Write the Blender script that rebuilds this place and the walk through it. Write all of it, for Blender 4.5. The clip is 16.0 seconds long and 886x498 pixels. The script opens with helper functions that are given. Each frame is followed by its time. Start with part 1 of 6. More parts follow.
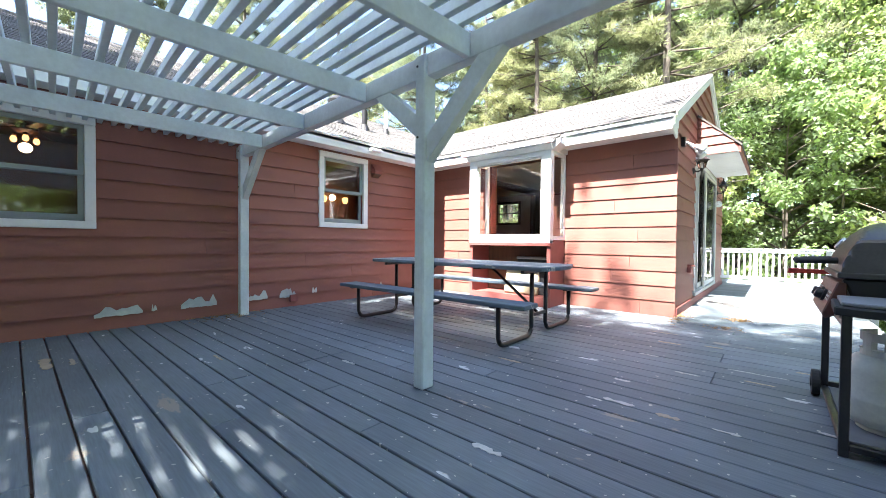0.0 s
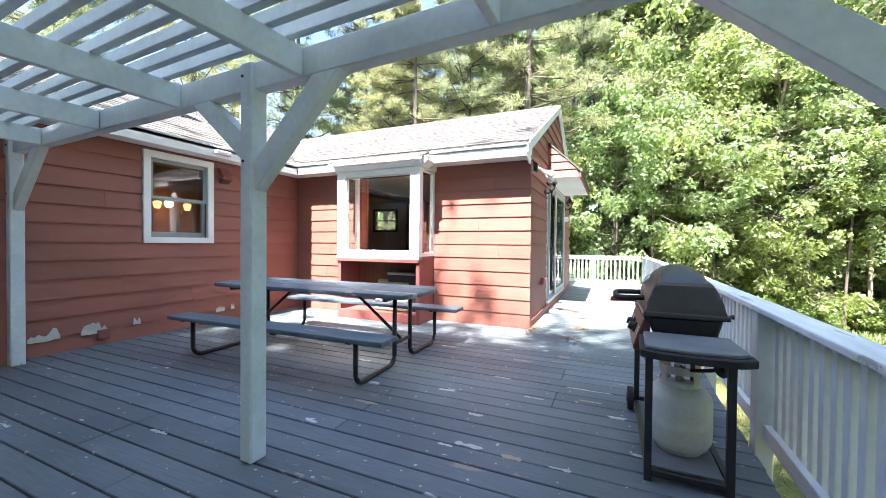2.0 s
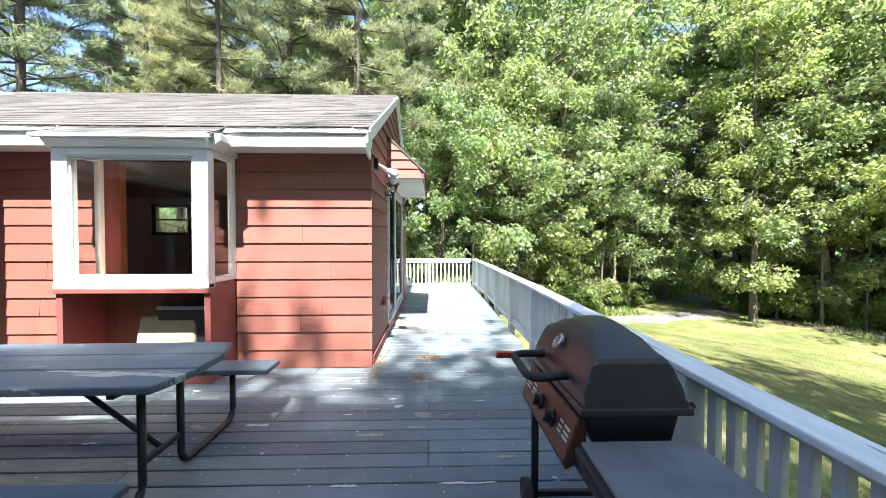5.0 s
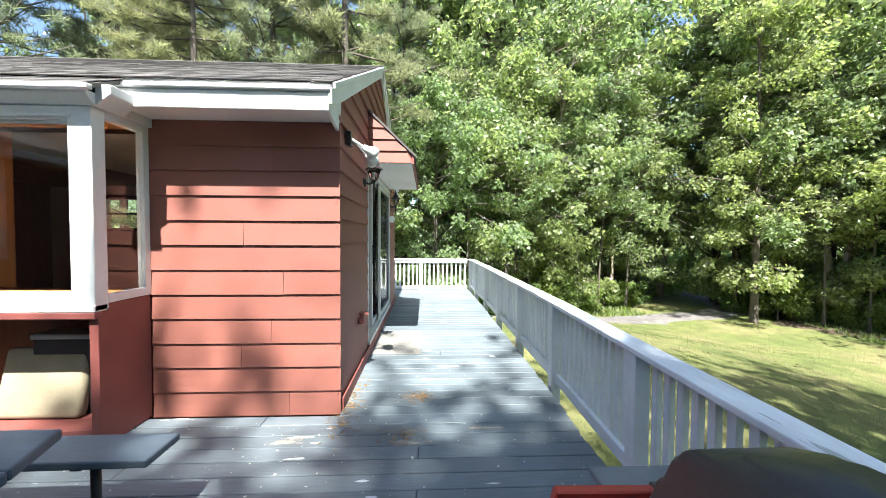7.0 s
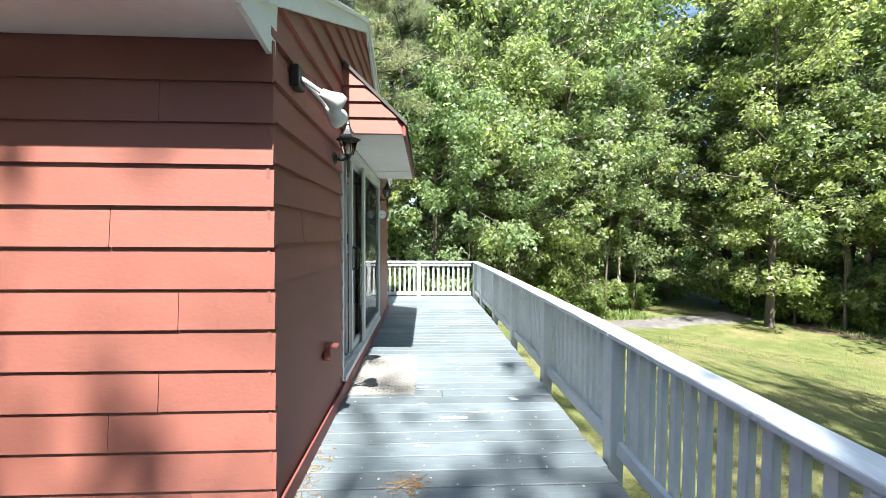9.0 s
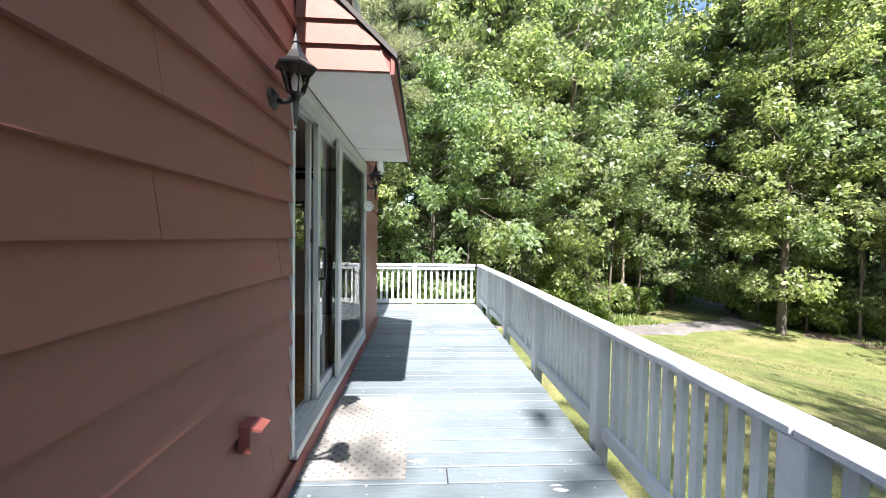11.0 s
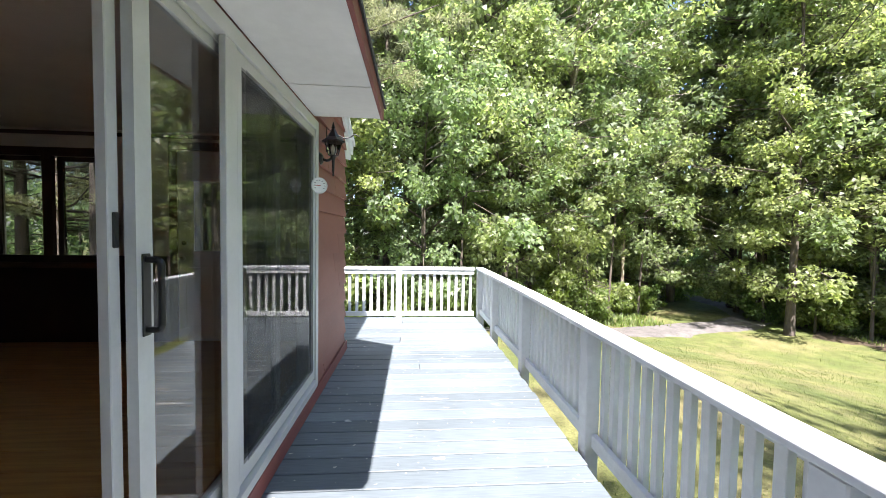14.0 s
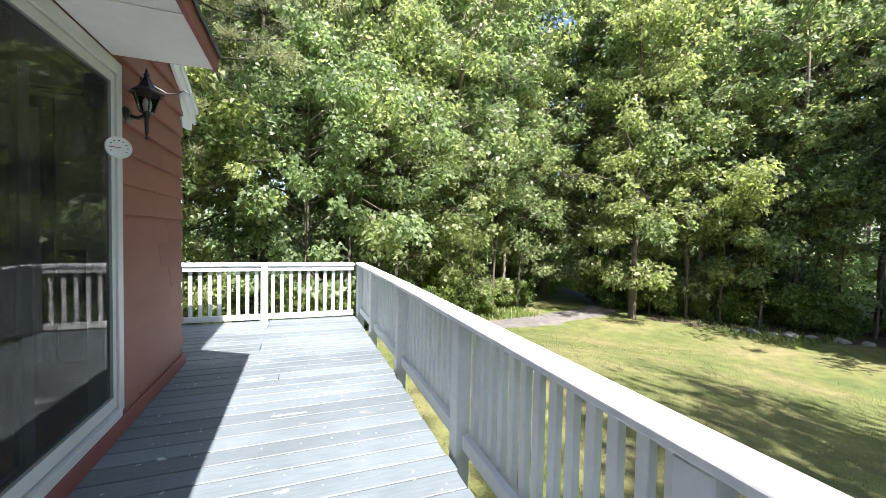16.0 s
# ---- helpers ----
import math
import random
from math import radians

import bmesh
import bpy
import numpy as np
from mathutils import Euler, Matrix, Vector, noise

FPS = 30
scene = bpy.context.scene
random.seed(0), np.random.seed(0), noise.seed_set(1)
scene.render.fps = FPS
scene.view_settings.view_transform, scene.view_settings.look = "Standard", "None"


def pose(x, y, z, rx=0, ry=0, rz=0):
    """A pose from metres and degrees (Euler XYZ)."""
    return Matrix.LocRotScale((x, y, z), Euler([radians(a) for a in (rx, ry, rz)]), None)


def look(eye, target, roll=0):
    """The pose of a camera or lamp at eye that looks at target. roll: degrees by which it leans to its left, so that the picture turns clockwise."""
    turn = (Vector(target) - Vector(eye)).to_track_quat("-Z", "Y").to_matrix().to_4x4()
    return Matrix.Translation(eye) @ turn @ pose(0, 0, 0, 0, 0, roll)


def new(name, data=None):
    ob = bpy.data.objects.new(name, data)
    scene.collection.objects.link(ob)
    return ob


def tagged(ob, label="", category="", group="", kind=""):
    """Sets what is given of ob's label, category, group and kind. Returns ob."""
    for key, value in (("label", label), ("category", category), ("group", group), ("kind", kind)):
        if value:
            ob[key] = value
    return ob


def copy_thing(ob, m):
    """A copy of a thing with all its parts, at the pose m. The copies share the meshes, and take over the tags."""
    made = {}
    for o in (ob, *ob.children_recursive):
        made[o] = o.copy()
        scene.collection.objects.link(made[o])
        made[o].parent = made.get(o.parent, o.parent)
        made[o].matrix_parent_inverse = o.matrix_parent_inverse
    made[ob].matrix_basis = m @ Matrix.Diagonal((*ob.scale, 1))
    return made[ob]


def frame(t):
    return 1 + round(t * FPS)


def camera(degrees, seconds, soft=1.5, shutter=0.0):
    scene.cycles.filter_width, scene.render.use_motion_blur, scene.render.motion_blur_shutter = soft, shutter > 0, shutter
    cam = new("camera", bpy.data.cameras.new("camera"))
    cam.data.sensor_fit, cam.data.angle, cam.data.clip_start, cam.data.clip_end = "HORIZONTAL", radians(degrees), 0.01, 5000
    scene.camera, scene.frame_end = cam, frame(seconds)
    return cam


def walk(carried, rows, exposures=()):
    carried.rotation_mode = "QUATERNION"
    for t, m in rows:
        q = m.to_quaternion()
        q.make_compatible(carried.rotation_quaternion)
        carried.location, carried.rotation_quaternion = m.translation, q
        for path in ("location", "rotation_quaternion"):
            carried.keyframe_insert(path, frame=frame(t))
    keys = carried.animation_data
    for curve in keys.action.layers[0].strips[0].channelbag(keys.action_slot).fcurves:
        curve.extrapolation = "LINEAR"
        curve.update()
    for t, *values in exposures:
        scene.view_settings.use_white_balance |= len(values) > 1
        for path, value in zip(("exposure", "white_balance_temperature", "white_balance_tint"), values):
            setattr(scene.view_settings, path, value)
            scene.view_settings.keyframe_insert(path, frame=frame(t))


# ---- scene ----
cam = camera(98.9, 16.0, soft=0.85)
PATH = [
    (0, (0.869, 0.806, 0.952), (-0.45, 2.309, 0.914), 0.5),
    (0.5, (0.913, 0.854, 1.005), (-0.28, 2.459, 0.968), 0.5),
    (1, (0.959, 0.921, 1.072), (-0.118, 2.606, 1.037), 0.5),
    (1.5, (0.969, 1.008, 1.144), (0.028, 2.773, 1.11), 0.4),
    (2, (0.928, 1.109, 1.191), (0.12, 2.938, 1.161), 0.5),
    (2.5, (0.853, 1.246, 1.253), (0.184, 3.131, 1.219), 0.5),
    (3, (0.784, 1.385, 1.308), (0.262, 3.315, 1.269), 0.4),
    (3.5, (0.731, 1.579, 1.364), (0.36, 3.544, 1.32), 0.4),
    (4, (0.657, 1.757, 1.408), (0.436, 3.744, 1.358), 0.3),
    (4.5, (0.614, 1.996, 1.402), (0.527, 3.994, 1.358), 0.0),
    (5, (0.582, 2.229, 1.414), (0.635, 4.227, 1.368), 0.0),
    (5.2, (0.572, 2.314, 1.427), (0.686, 4.311, 1.379), 0.1),
    (7.5, (0.600, 3.676, 1.458), (0.688, 5.673, 1.393), 0.3),
    (8, (0.587, 3.986, 1.437), (0.678, 5.983, 1.373), 0.3),
    (8.5, (0.596, 4.293, 1.432), (0.685, 6.29, 1.366), 0.4),
    (9, (0.633, 4.601, 1.439), (0.725, 6.598, 1.376), 0.3),
    (9.2, (0.632, 4.722, 1.433), (0.724, 6.719, 1.377), 0.4),
    (11.3, (0.622, 6.011, 1.421), (0.732, 8.007, 1.354), 0.9),
    (11.5, (0.645, 6.121, 1.429), (0.737, 8.117, 1.357), 0.7),
    (12, (0.653, 6.396, 1.421), (0.741, 8.393, 1.35), 0.6),
    (12.5, (0.672, 6.695, 1.426), (0.761, 8.691, 1.355), 0.6),
    (13, (0.676, 6.961, 1.432), (0.76, 8.958, 1.354), 0.8),
    (13.5, (0.672, 7.235, 1.424), (0.765, 9.232, 1.346), 0.8),
    (14, (0.709, 7.464, 1.42), (0.864, 9.457, 1.339), 0.9),
    (14.5, (0.776, 7.649, 1.392), (1.043, 9.629, 1.312), 1.0),
    (15, (0.842, 7.758, 1.368), (1.245, 9.716, 1.288), 1.2),
    (15.5, (0.91, 7.789, 1.338), (1.457, 9.712, 1.261), 1.2),
    (16, (0.971, 7.773, 1.314), (1.671, 9.645, 1.241), 1.3),
]
walk(cam, [(t, look(eye, target, roll)) for t, eye, target, roll in PATH],
     [(0.0, 3.2, 6150, 14), (2.5, 2.97, 6150, 14), (5.0, 2.47, 6100, 11), (9.0, 2.08, 6100, 9), (12.5, 2.22, 6150, 19), (14.5, 2.22, 6150, 19), (16.0, 1.95, 6200, 17)])

# ---- light ----
world = bpy.data.worlds.new("sky")
scene.world = world
world.use_nodes = True
wn, wl = world.node_tree.nodes, world.node_tree.links
sky = wn.new("ShaderNodeTexSky")
sky.sky_type, sky.sun_disc = "NISHITA", False
sky.sun_elevation, sky.sun_rotation = radians(58), radians(180)
sky.air_density, sky.dust_density, sky.ozone_density = 1.0, 1.2, 1.2
wn["Background"].inputs["Strength"].default_value = 0.075
wl.new(sky.outputs[0], wn["Background"].inputs[0])
sun_data = bpy.data.lights.new("sun", "SUN")
sun_data.energy, sun_data.angle, sun_data.color = 5.0, radians(0.53), (1.0, 0.94, 0.83)
sun = new("sun", sun_data)
sun.matrix_world = look((0, -20, 40), (0.05, -20 + 25.0, 0))

rng = np.random.default_rng(7)


# ---- materials ----
def nodes_of(name):
    m = bpy.data.materials.new(name)
    m.use_nodes = True
    n, l = m.node_tree.nodes, m.node_tree.links
    return m, n, l, n["Principled BSDF"]


def noise_node(n, l, vec, scale, detail=3.0, rough=0.55):
    t = n.new("ShaderNodeTexNoise")
    t.inputs["Scale"].default_value, t.inputs["Detail"].default_value, t.inputs["Roughness"].default_value = scale, detail, rough
    l.new(vec, t.inputs["Vector"])
    return t.outputs["Fac"]


def stretched(n, l, scale, rot=(0, 0, 0)):
    g, mp = n.new("ShaderNodeNewGeometry"), n.new("ShaderNodeMapping")
    mp.inputs["Scale"].default_value = scale
    mp.inputs["Rotation"].default_value = rot
    l.new(g.outputs["Position"], mp.inputs["Vector"])
    return mp.outputs["Vector"]


def ramp(n, l, fac, stops):
    r = n.new("ShaderNodeValToRGB")
    el = r.color_ramp.elements
    while len(el) < len(stops):
        el.new(0.5)
    for e, (p, c) in zip(el, stops):
        e.position, e.color = p, (*c, 1) if len(c) == 3 else c
    l.new(fac, r.inputs["Fac"])
    return r.outputs["Color"]


def grey(v):
    return (v, v, v)


def blend(n, l, fac, a, b, mode="MIX"):
    m = n.new("ShaderNodeMix")
    m.data_type, m.blend_type = "RGBA", mode
    for socket, value in ((m.inputs[0], fac), (m.inputs[6], a), (m.inputs[7], b)):
        if isinstance(value, (int, float)):
            socket.default_value = value
        elif isinstance(value, tuple):
            socket.default_value = (*value, 1)
        else:
            l.new(value, socket)
    return m.outputs[2]


def relief(n, l, b, height, strength, distance):
    bump = n.new("ShaderNodeBump")
    bump.inputs["Strength"].default_value, bump.inputs["Distance"].default_value = strength, distance
    l.new(height, bump.inputs["Height"])
    l.new(bump.outputs[0], b.inputs["Normal"])


def surface(name, col, rough=0.6, metal=0.0, vary=0.18, scale=3.0, fine=60.0, bump=0.15, depth=0.002, stretch=(1, 1, 1), per_object=0.0, island=0.0, spec=0.5,
            worn=None, worn_at=0.66, worn_scale=2.5):
    """A painted or raw surface: broad and fine variation, fine relief, and where wanted worn spots of another colour."""
    m, n, l, b = nodes_of(name)
    v = stretched(n, l, stretch)
    broad, grain = noise_node(n, l, v, scale, 4), noise_node(n, l, v, fine, 3)
    c = blend(n, l, 1.0, col, ramp(n, l, broad, [(0.3, grey(1 - vary)), (0.7, grey(1 + vary))]), "MULTIPLY")
    c = blend(n, l, 1.0, c, ramp(n, l, grain, [(0.25, grey(1 - vary * 0.6)), (0.75, grey(1 + vary * 0.6))]), "MULTIPLY")
    if per_object or island:
        src = n.new("ShaderNodeObjectInfo").outputs["Random"] if per_object else n.new("ShaderNodeNewGeometry").outputs["Random Per Island"]
        k = per_object or island
        c = blend(n, l, 1.0, c, ramp(n, l, src, [(0.0, grey(1 - k)), (1.0, grey(1 + k))]), "MULTIPLY")
    if worn:
        spots = noise_node(n, l, v, worn_scale, 6, 0.65)
        c = blend(n, l, ramp(n, l, spots, [(worn_at, grey(0)), (worn_at + 0.025, grey(1))]), c, worn)
    l.new(c, b.inputs["Base Color"])
    l.new(ramp(n, l, grain, [(0.2, grey(max(rough - 0.08, 0.03))), (0.8, grey(min(rough + 0.08, 1)))]), b.inputs["Roughness"])
    b.inputs["Metallic"].default_value = metal
    b.inputs["Specular IOR Level"].default_value = spec
    if bump:
        relief(n, l, b, grain, bump, depth)
    return m


def glow(name, col, strength):
    m, n, l, b = nodes_of(name)
    b.inputs["Base Color"].default_value = (*col, 1)
    b.inputs["Emission Color"].default_value = (*col, 1)
    b.inputs["Emission Strength"].default_value = strength
    return m


def glass_material(name, tint):
    m, n, l, b = nodes_of(name)
    b.inputs["Base Color"].default_value = (*tint, 1)
    b.inputs["Transmission Weight"].default_value, b.inputs["Roughness"].default_value, b.inputs["IOR"].default_value = 1.0, 0.0, 1.5
    return m


def screen_material(name, col, cover):
    """Mesh too fine to see thread by thread: part cloth, part open."""
    m, n, l, b = nodes_of(name)
    b.inputs["Base Color"].default_value = (*col, 1)
    b.inputs["Roughness"].default_value = 0.8
    gap, mix = n.new("ShaderNodeBsdfTransparent"), n.new("ShaderNodeMixShader")
    mix.inputs[0].default_value = cover
    l.new(gap.outputs[0], mix.inputs[1])
    l.new(b.outputs[0], mix.inputs[2])
    l.new(mix.outputs[0], n["Material Output"].inputs["Surface"])
    return m


def leaf_material(name, col, spread, through_col):
    m, n, l, b = nodes_of(name)
    isl = n.new("ShaderNodeNewGeometry").outputs["Random Per Island"]
    per = n.new("ShaderNodeObjectInfo").outputs["Random"]
    c = blend(n, l, 1.0, col, ramp(n, l, isl, [(0.0, grey(1 - spread)), (1.0, grey(1 + spread))]), "MULTIPLY")
    c = blend(n, l, 1.0, c, ramp(n, l, per, [(0.0, (0.84, 0.92, 0.96)), (0.5, (1, 1, 1)), (1.0, (1.12, 1.06, 0.94))]), "MULTIPLY")
    l.new(c, b.inputs["Base Color"])
    b.inputs["Roughness"].default_value = 0.42
    tr = n.new("ShaderNodeBsdfTranslucent")
    l.new(blend(n, l, 1.0, c, through_col, "MULTIPLY"), tr.inputs["Color"])
    mix = n.new("ShaderNodeMixShader")
    mix.inputs[0].default_value = 0.56
    l.new(b.outputs[0], mix.inputs[1])
    l.new(tr.outputs[0], mix.inputs[2])
    l.new(mix.outputs[0], n["Material Output"].inputs["Surface"])
    return m


def deck_material():
    m, n, l, b = nodes_of("blue_grey_deck_paint")
    v, plain = stretched(n, l, (0.35, 1.0, 1.0)), stretched(n, l, (1, 1, 1))
    tone = noise_node(n, l, plain, 0.9, 4)
    c = blend(n, l, 1.0, (0.12, 0.146, 0.164), ramp(n, l, tone, [(0.3, grey(0.78)), (0.72, grey(1.28))]), "MULTIPLY")
    c = blend(n, l, 1.0, c, ramp(n, l, noise_node(n, l, stretched(n, l, (6, 90, 20)), 1.0, 3), [(0.3, grey(0.86)), (0.7, grey(1.14))]), "MULTIPLY")
    per = n.new("ShaderNodeObjectInfo").outputs["Random"]
    c = blend(n, l, 1.0, c, ramp(n, l, per, [(0.0, grey(0.84)), (1.0, grey(1.16))]), "MULTIPLY")
    # bare grey-brown timber in larger patches, white chips in small ones
    area = noise_node(n, l, plain, 0.55, 2)
    bare = noise_node(n, l, v, 2.6, 6, 0.68)
    both = n.new("ShaderNodeMath")
    both.operation = "ADD"
    l.new(bare, both.inputs[0])
    half = n.new("ShaderNodeMath")
    half.operation, half.inputs[1].default_value = "MULTIPLY", 0.35
    l.new(area, half.inputs[0])
    l.new(half.outputs[0], both.inputs[1])
    c = blend(n, l, ramp(n, l, both.outputs[0], [(0.825, grey(0)), (0.855, grey(1))]), c, (0.27, 0.24, 0.2))
    chips = noise_node(n, l, stretched(n, l, (0.32, 1.0, 1.0)), 8.0, 3, 0.5)
    c = blend(n, l, ramp(n, l, chips, [(0.695, grey(0)), (0.71, grey(1))]), c, (0.56, 0.58, 0.58))
    specks = noise_node(n, l, plain, 26.0, 1, 0.4)
    c = blend(n, l, ramp(n, l, specks, [(0.735, grey(0)), (0.75, grey(1))]), c, (0.45, 0.44, 0.38))
    l.new(c, b.inputs["Base Color"])
    b.inputs["Roughness"].default_value = 0.62
    relief(n, l, b, noise_node(n, l, stretched(n, l, (5, 70, 20)), 1.0, 4), 0.3, 0.003)
    return m


def floor_material():
    m, n, l, b = nodes_of("honey_oak_floor")
    g = noise_node(n, l, stretched(n, l, (2, 30, 2)), 1.0, 4)
    c = ramp(n, l, g, [(0.3, (0.4, 0.19, 0.055)), (0.7, (0.6, 0.33, 0.11))])
    l.new(c, b.inputs["Base Color"])
    b.inputs["Roughness"].default_value = 0.28
    return m


def lawn_material():
    m, n, l, b = nodes_of("lawn")
    p = stretched(n, l, (1, 1, 1))
    broad, mid, fine = noise_node(n, l, p, 0.22, 4), noise_node(n, l, p, 1.6, 5), noise_node(n, l, p, 22.0, 4, 0.7)
    c = ramp(n, l, broad, [(0.3, (0.07, 0.1, 0.022)), (0.48, (0.115, 0.13, 0.036)), (0.66, (0.175, 0.155, 0.068))])
    c = blend(n, l, 1.0, c, ramp(n, l, mid, [(0.3, grey(0.72)), (0.7, grey(1.25))]), "MULTIPLY")
    c = blend(n, l, 1.0, c, ramp(n, l, fine, [(0.3, grey(0.55)), (0.7, grey(1.4))]), "MULTIPLY")
    l.new(c, b.inputs["Base Color"])
    b.inputs["Roughness"].default_value = 0.9
    relief(n, l, b, fine, 0.8, 0.05)
    return m


def shingle_material(name, col):
    m, n, l, b = nodes_of(name)
    p = stretched(n, l, (1, 1, 1))
    isl = n.new("ShaderNodeNewGeometry").outputs["Random Per Island"]
    c = blend(n, l, 1.0, col, ramp(n, l, isl, [(0.0, grey(0.78)), (0.5, grey(0.98)), (1.0, grey(1.2))]), "MULTIPLY")
    c = blend(n, l, 1.0, c, ramp(n, l, noise_node(n, l, p, 260, 2), [(0.3, grey(0.7)), (0.7, grey(1.3))]), "MULTIPLY")
    c = blend(n, l, 1.0, c, ramp(n, l, noise_node(n, l, p, 1.1, 3), [(0.3, grey(0.85)), (0.7, grey(1.12))]), "MULTIPLY")
    l.new(c, b.inputs["Base Color"])
    b.inputs["Roughness"].default_value = 0.92
    relief(n, l, b, noise_node(n, l, p, 260, 2), 0.5, 0.002)
    return m


RED = surface("red_siding_paint", (0.244, 0.09, 0.068), 0.62, vary=0.1, scale=1.4, fine=40, bump=0.25, depth=0.003, stretch=(1, 1, 1.6), per_object=0.07)
RED_TRIM = surface("red_trim_paint", (0.222, 0.066, 0.056), 0.6, vary=0.12)
WHITE = surface("white_trim_paint", (0.74, 0.75, 0.75), 0.5, vary=0.05, scale=2, fine=30, bump=0.12)
SOFFIT = surface("white_soffit_paint", (0.74, 0.73, 0.71), 0.7, vary=0.07, scale=1.2, fine=14, bump=0.1, worn=(0.52, 0.45, 0.36), worn_at=0.72, worn_scale=1.3)
PERGOLA = surface("pale_grey_white_stain", (0.6, 0.66, 0.68), 0.65, vary=0.12, scale=3, fine=30, bump=0.25, depth=0.003, stretch=(1, 1, 1), per_object=0.06, worn=(0.42, 0.42, 0.38), worn_at=0.76)
RAILING = surface("worn_white_rail_paint", (0.66, 0.69, 0.7), 0.6, vary=0.1, scale=2.2, fine=25, bump=0.25, depth=0.003, worn=(0.42, 0.41, 0.37), worn_at=0.745, worn_scale=5)
CAP = surface("worn_rail_cap", (0.68, 0.71, 0.73), 0.6, vary=0.14, scale=2.0, fine=18, bump=0.35, depth=0.004, stretch=(7, 0.8, 1), worn=(0.36, 0.38, 0.39), worn_at=0.615, worn_scale=2.2)
DECK = deck_material()
TABLE_PAINT = surface("blue_grey_table_paint", (0.08, 0.112, 0.142), 0.55, vary=0.2, scale=4, fine=30, bump=0.3, depth=0.003, stretch=(0.35, 2, 1), worn=(0.36, 0.35, 0.31), worn_at=0.635, worn_scale=2.4)
BLACK_STEEL = surface("black_painted_steel", (0.018, 0.018, 0.02), 0.42, vary=0.3, scale=8, fine=50, bump=0.1, worn=(0.11, 0.05, 0.025), worn_at=0.8, worn_scale=9)
IRON = surface("black_cast_iron", (0.012, 0.012, 0.013), 0.38, vary=0.2)
ENAMEL = surface("weathered_black_enamel", (0.032, 0.031, 0.032), 0.38, vary=0.3, scale=5, fine=80, bump=0.08, worn=(0.12, 0.055, 0.035), worn_at=0.66, worn_scale=3)
PANEL_RED = surface("faded_red_panel", (0.075, 0.026, 0.018), 0.45, vary=0.25)
SHELF_GREY = surface("speckled_grey_shelf", (0.13, 0.14, 0.15), 0.6, vary=0.2, scale=6, fine=200)
TANK = surface("off_white_tank_paint", (0.56, 0.55, 0.48), 0.5, vary=0.12, scale=5, fine=60, worn=(0.35, 0.24, 0.12), worn_at=0.72, worn_scale=6)
RUBBER = surface("black_rubber", (0.02, 0.02, 0.02), 0.8, vary=0.2)
CHROME = surface("brushed_metal", (0.55, 0.55, 0.55), 0.3, metal=1.0, vary=0.1, bump=0.05)
RED_PLASTIC = surface("red_handle_plastic", (0.35, 0.03, 0.02), 0.4)
ALUMINIUM = surface("white_door_aluminium", (0.54, 0.54, 0.525), 0.42, vary=0.06, bump=0.05)
BRONZE = surface("grey_window_sash", (0.26, 0.29, 0.29), 0.5, vary=0.1)
GLASS = glass_material("clear_glass", (0.93, 0.96, 0.95))
DARK_GLASS = glass_material("dark_tinted_glass", (0.34, 0.36, 0.35))
MESH = screen_material("fibreglass_screen_mesh", (0.012, 0.0125, 0.013), 0.2)
LAMP_GLASS = glass_material("lantern_glass", (0.8, 0.8, 0.76))
PORCELAIN = surface("white_bulb_glass", (0.8, 0.8, 0.78), 0.25, vary=0.04, bump=0)
PLASTER = surface("warm_white_plaster", (0.66, 0.6, 0.52), 0.85, vary=0.05)
PINE_PANEL = surface("orange_pine_panelling", (0.38, 0.15, 0.04), 0.45, vary=0.25, scale=1.5, fine=12, stretch=(9, 9, 0.6))
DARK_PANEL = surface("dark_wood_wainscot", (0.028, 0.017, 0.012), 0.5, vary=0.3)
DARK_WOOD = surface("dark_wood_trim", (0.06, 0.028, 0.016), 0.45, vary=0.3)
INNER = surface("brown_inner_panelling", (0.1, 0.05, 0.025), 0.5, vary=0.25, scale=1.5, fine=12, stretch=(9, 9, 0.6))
OAK = floor_material()
SHINGLE = shingle_material("grey_asphalt_shingle", (0.092, 0.087, 0.083))
LAWN = lawn_material()
GRAVEL = surface("pale_gravel", (0.13, 0.12, 0.115), 0.95, vary=0.3, scale=2, fine=45, bump=0.9, depth=0.03)
EARTH = surface("leaf_litter_soil", (0.07, 0.05, 0.03), 0.95, vary=0.4, scale=1.5, fine=20, bump=0.9, depth=0.05)
BARK = surface("grey_brown_bark", (0.095, 0.078, 0.065), 0.92, vary=0.35, scale=3, fine=16, bump=0.9, depth=0.03, stretch=(3, 3, 0.7))
PALE_BARK = surface("pale_grey_bark", (0.28, 0.24, 0.2), 0.9, vary=0.3, scale=3, fine=14, bump=0.7, depth=0.02, stretch=(2, 2, 0.8))
MAPLE = leaf_material("maple_leaf", (0.21, 0.25, 0.138), 0.45, (1.9, 2.05, 1.2))
ASH = leaf_material("ash_leaf", (0.19, 0.23, 0.133), 0.45, (1.9, 2.05, 1.2))
NEEDLE = leaf_material("pine_needle", (0.19, 0.21, 0.14), 0.28, (1.5, 1.5, 1.15))
SHRUB = leaf_material("shrub_leaf", (0.15, 0.2, 0.075), 0.45, (2.0, 2.1, 1.0))
GRASS = leaf_material("grass_blade", (0.115, 0.14, 0.036), 0.4, (1.3, 1.4, 0.7))
MAT_GREY = surface("pale_grey_rubber_mat", (0.23, 0.22, 0.205), 0.8, vary=0.1)
BEIGE = surface("beige_canvas", (0.32, 0.28, 0.19), 0.85, vary=0.15)
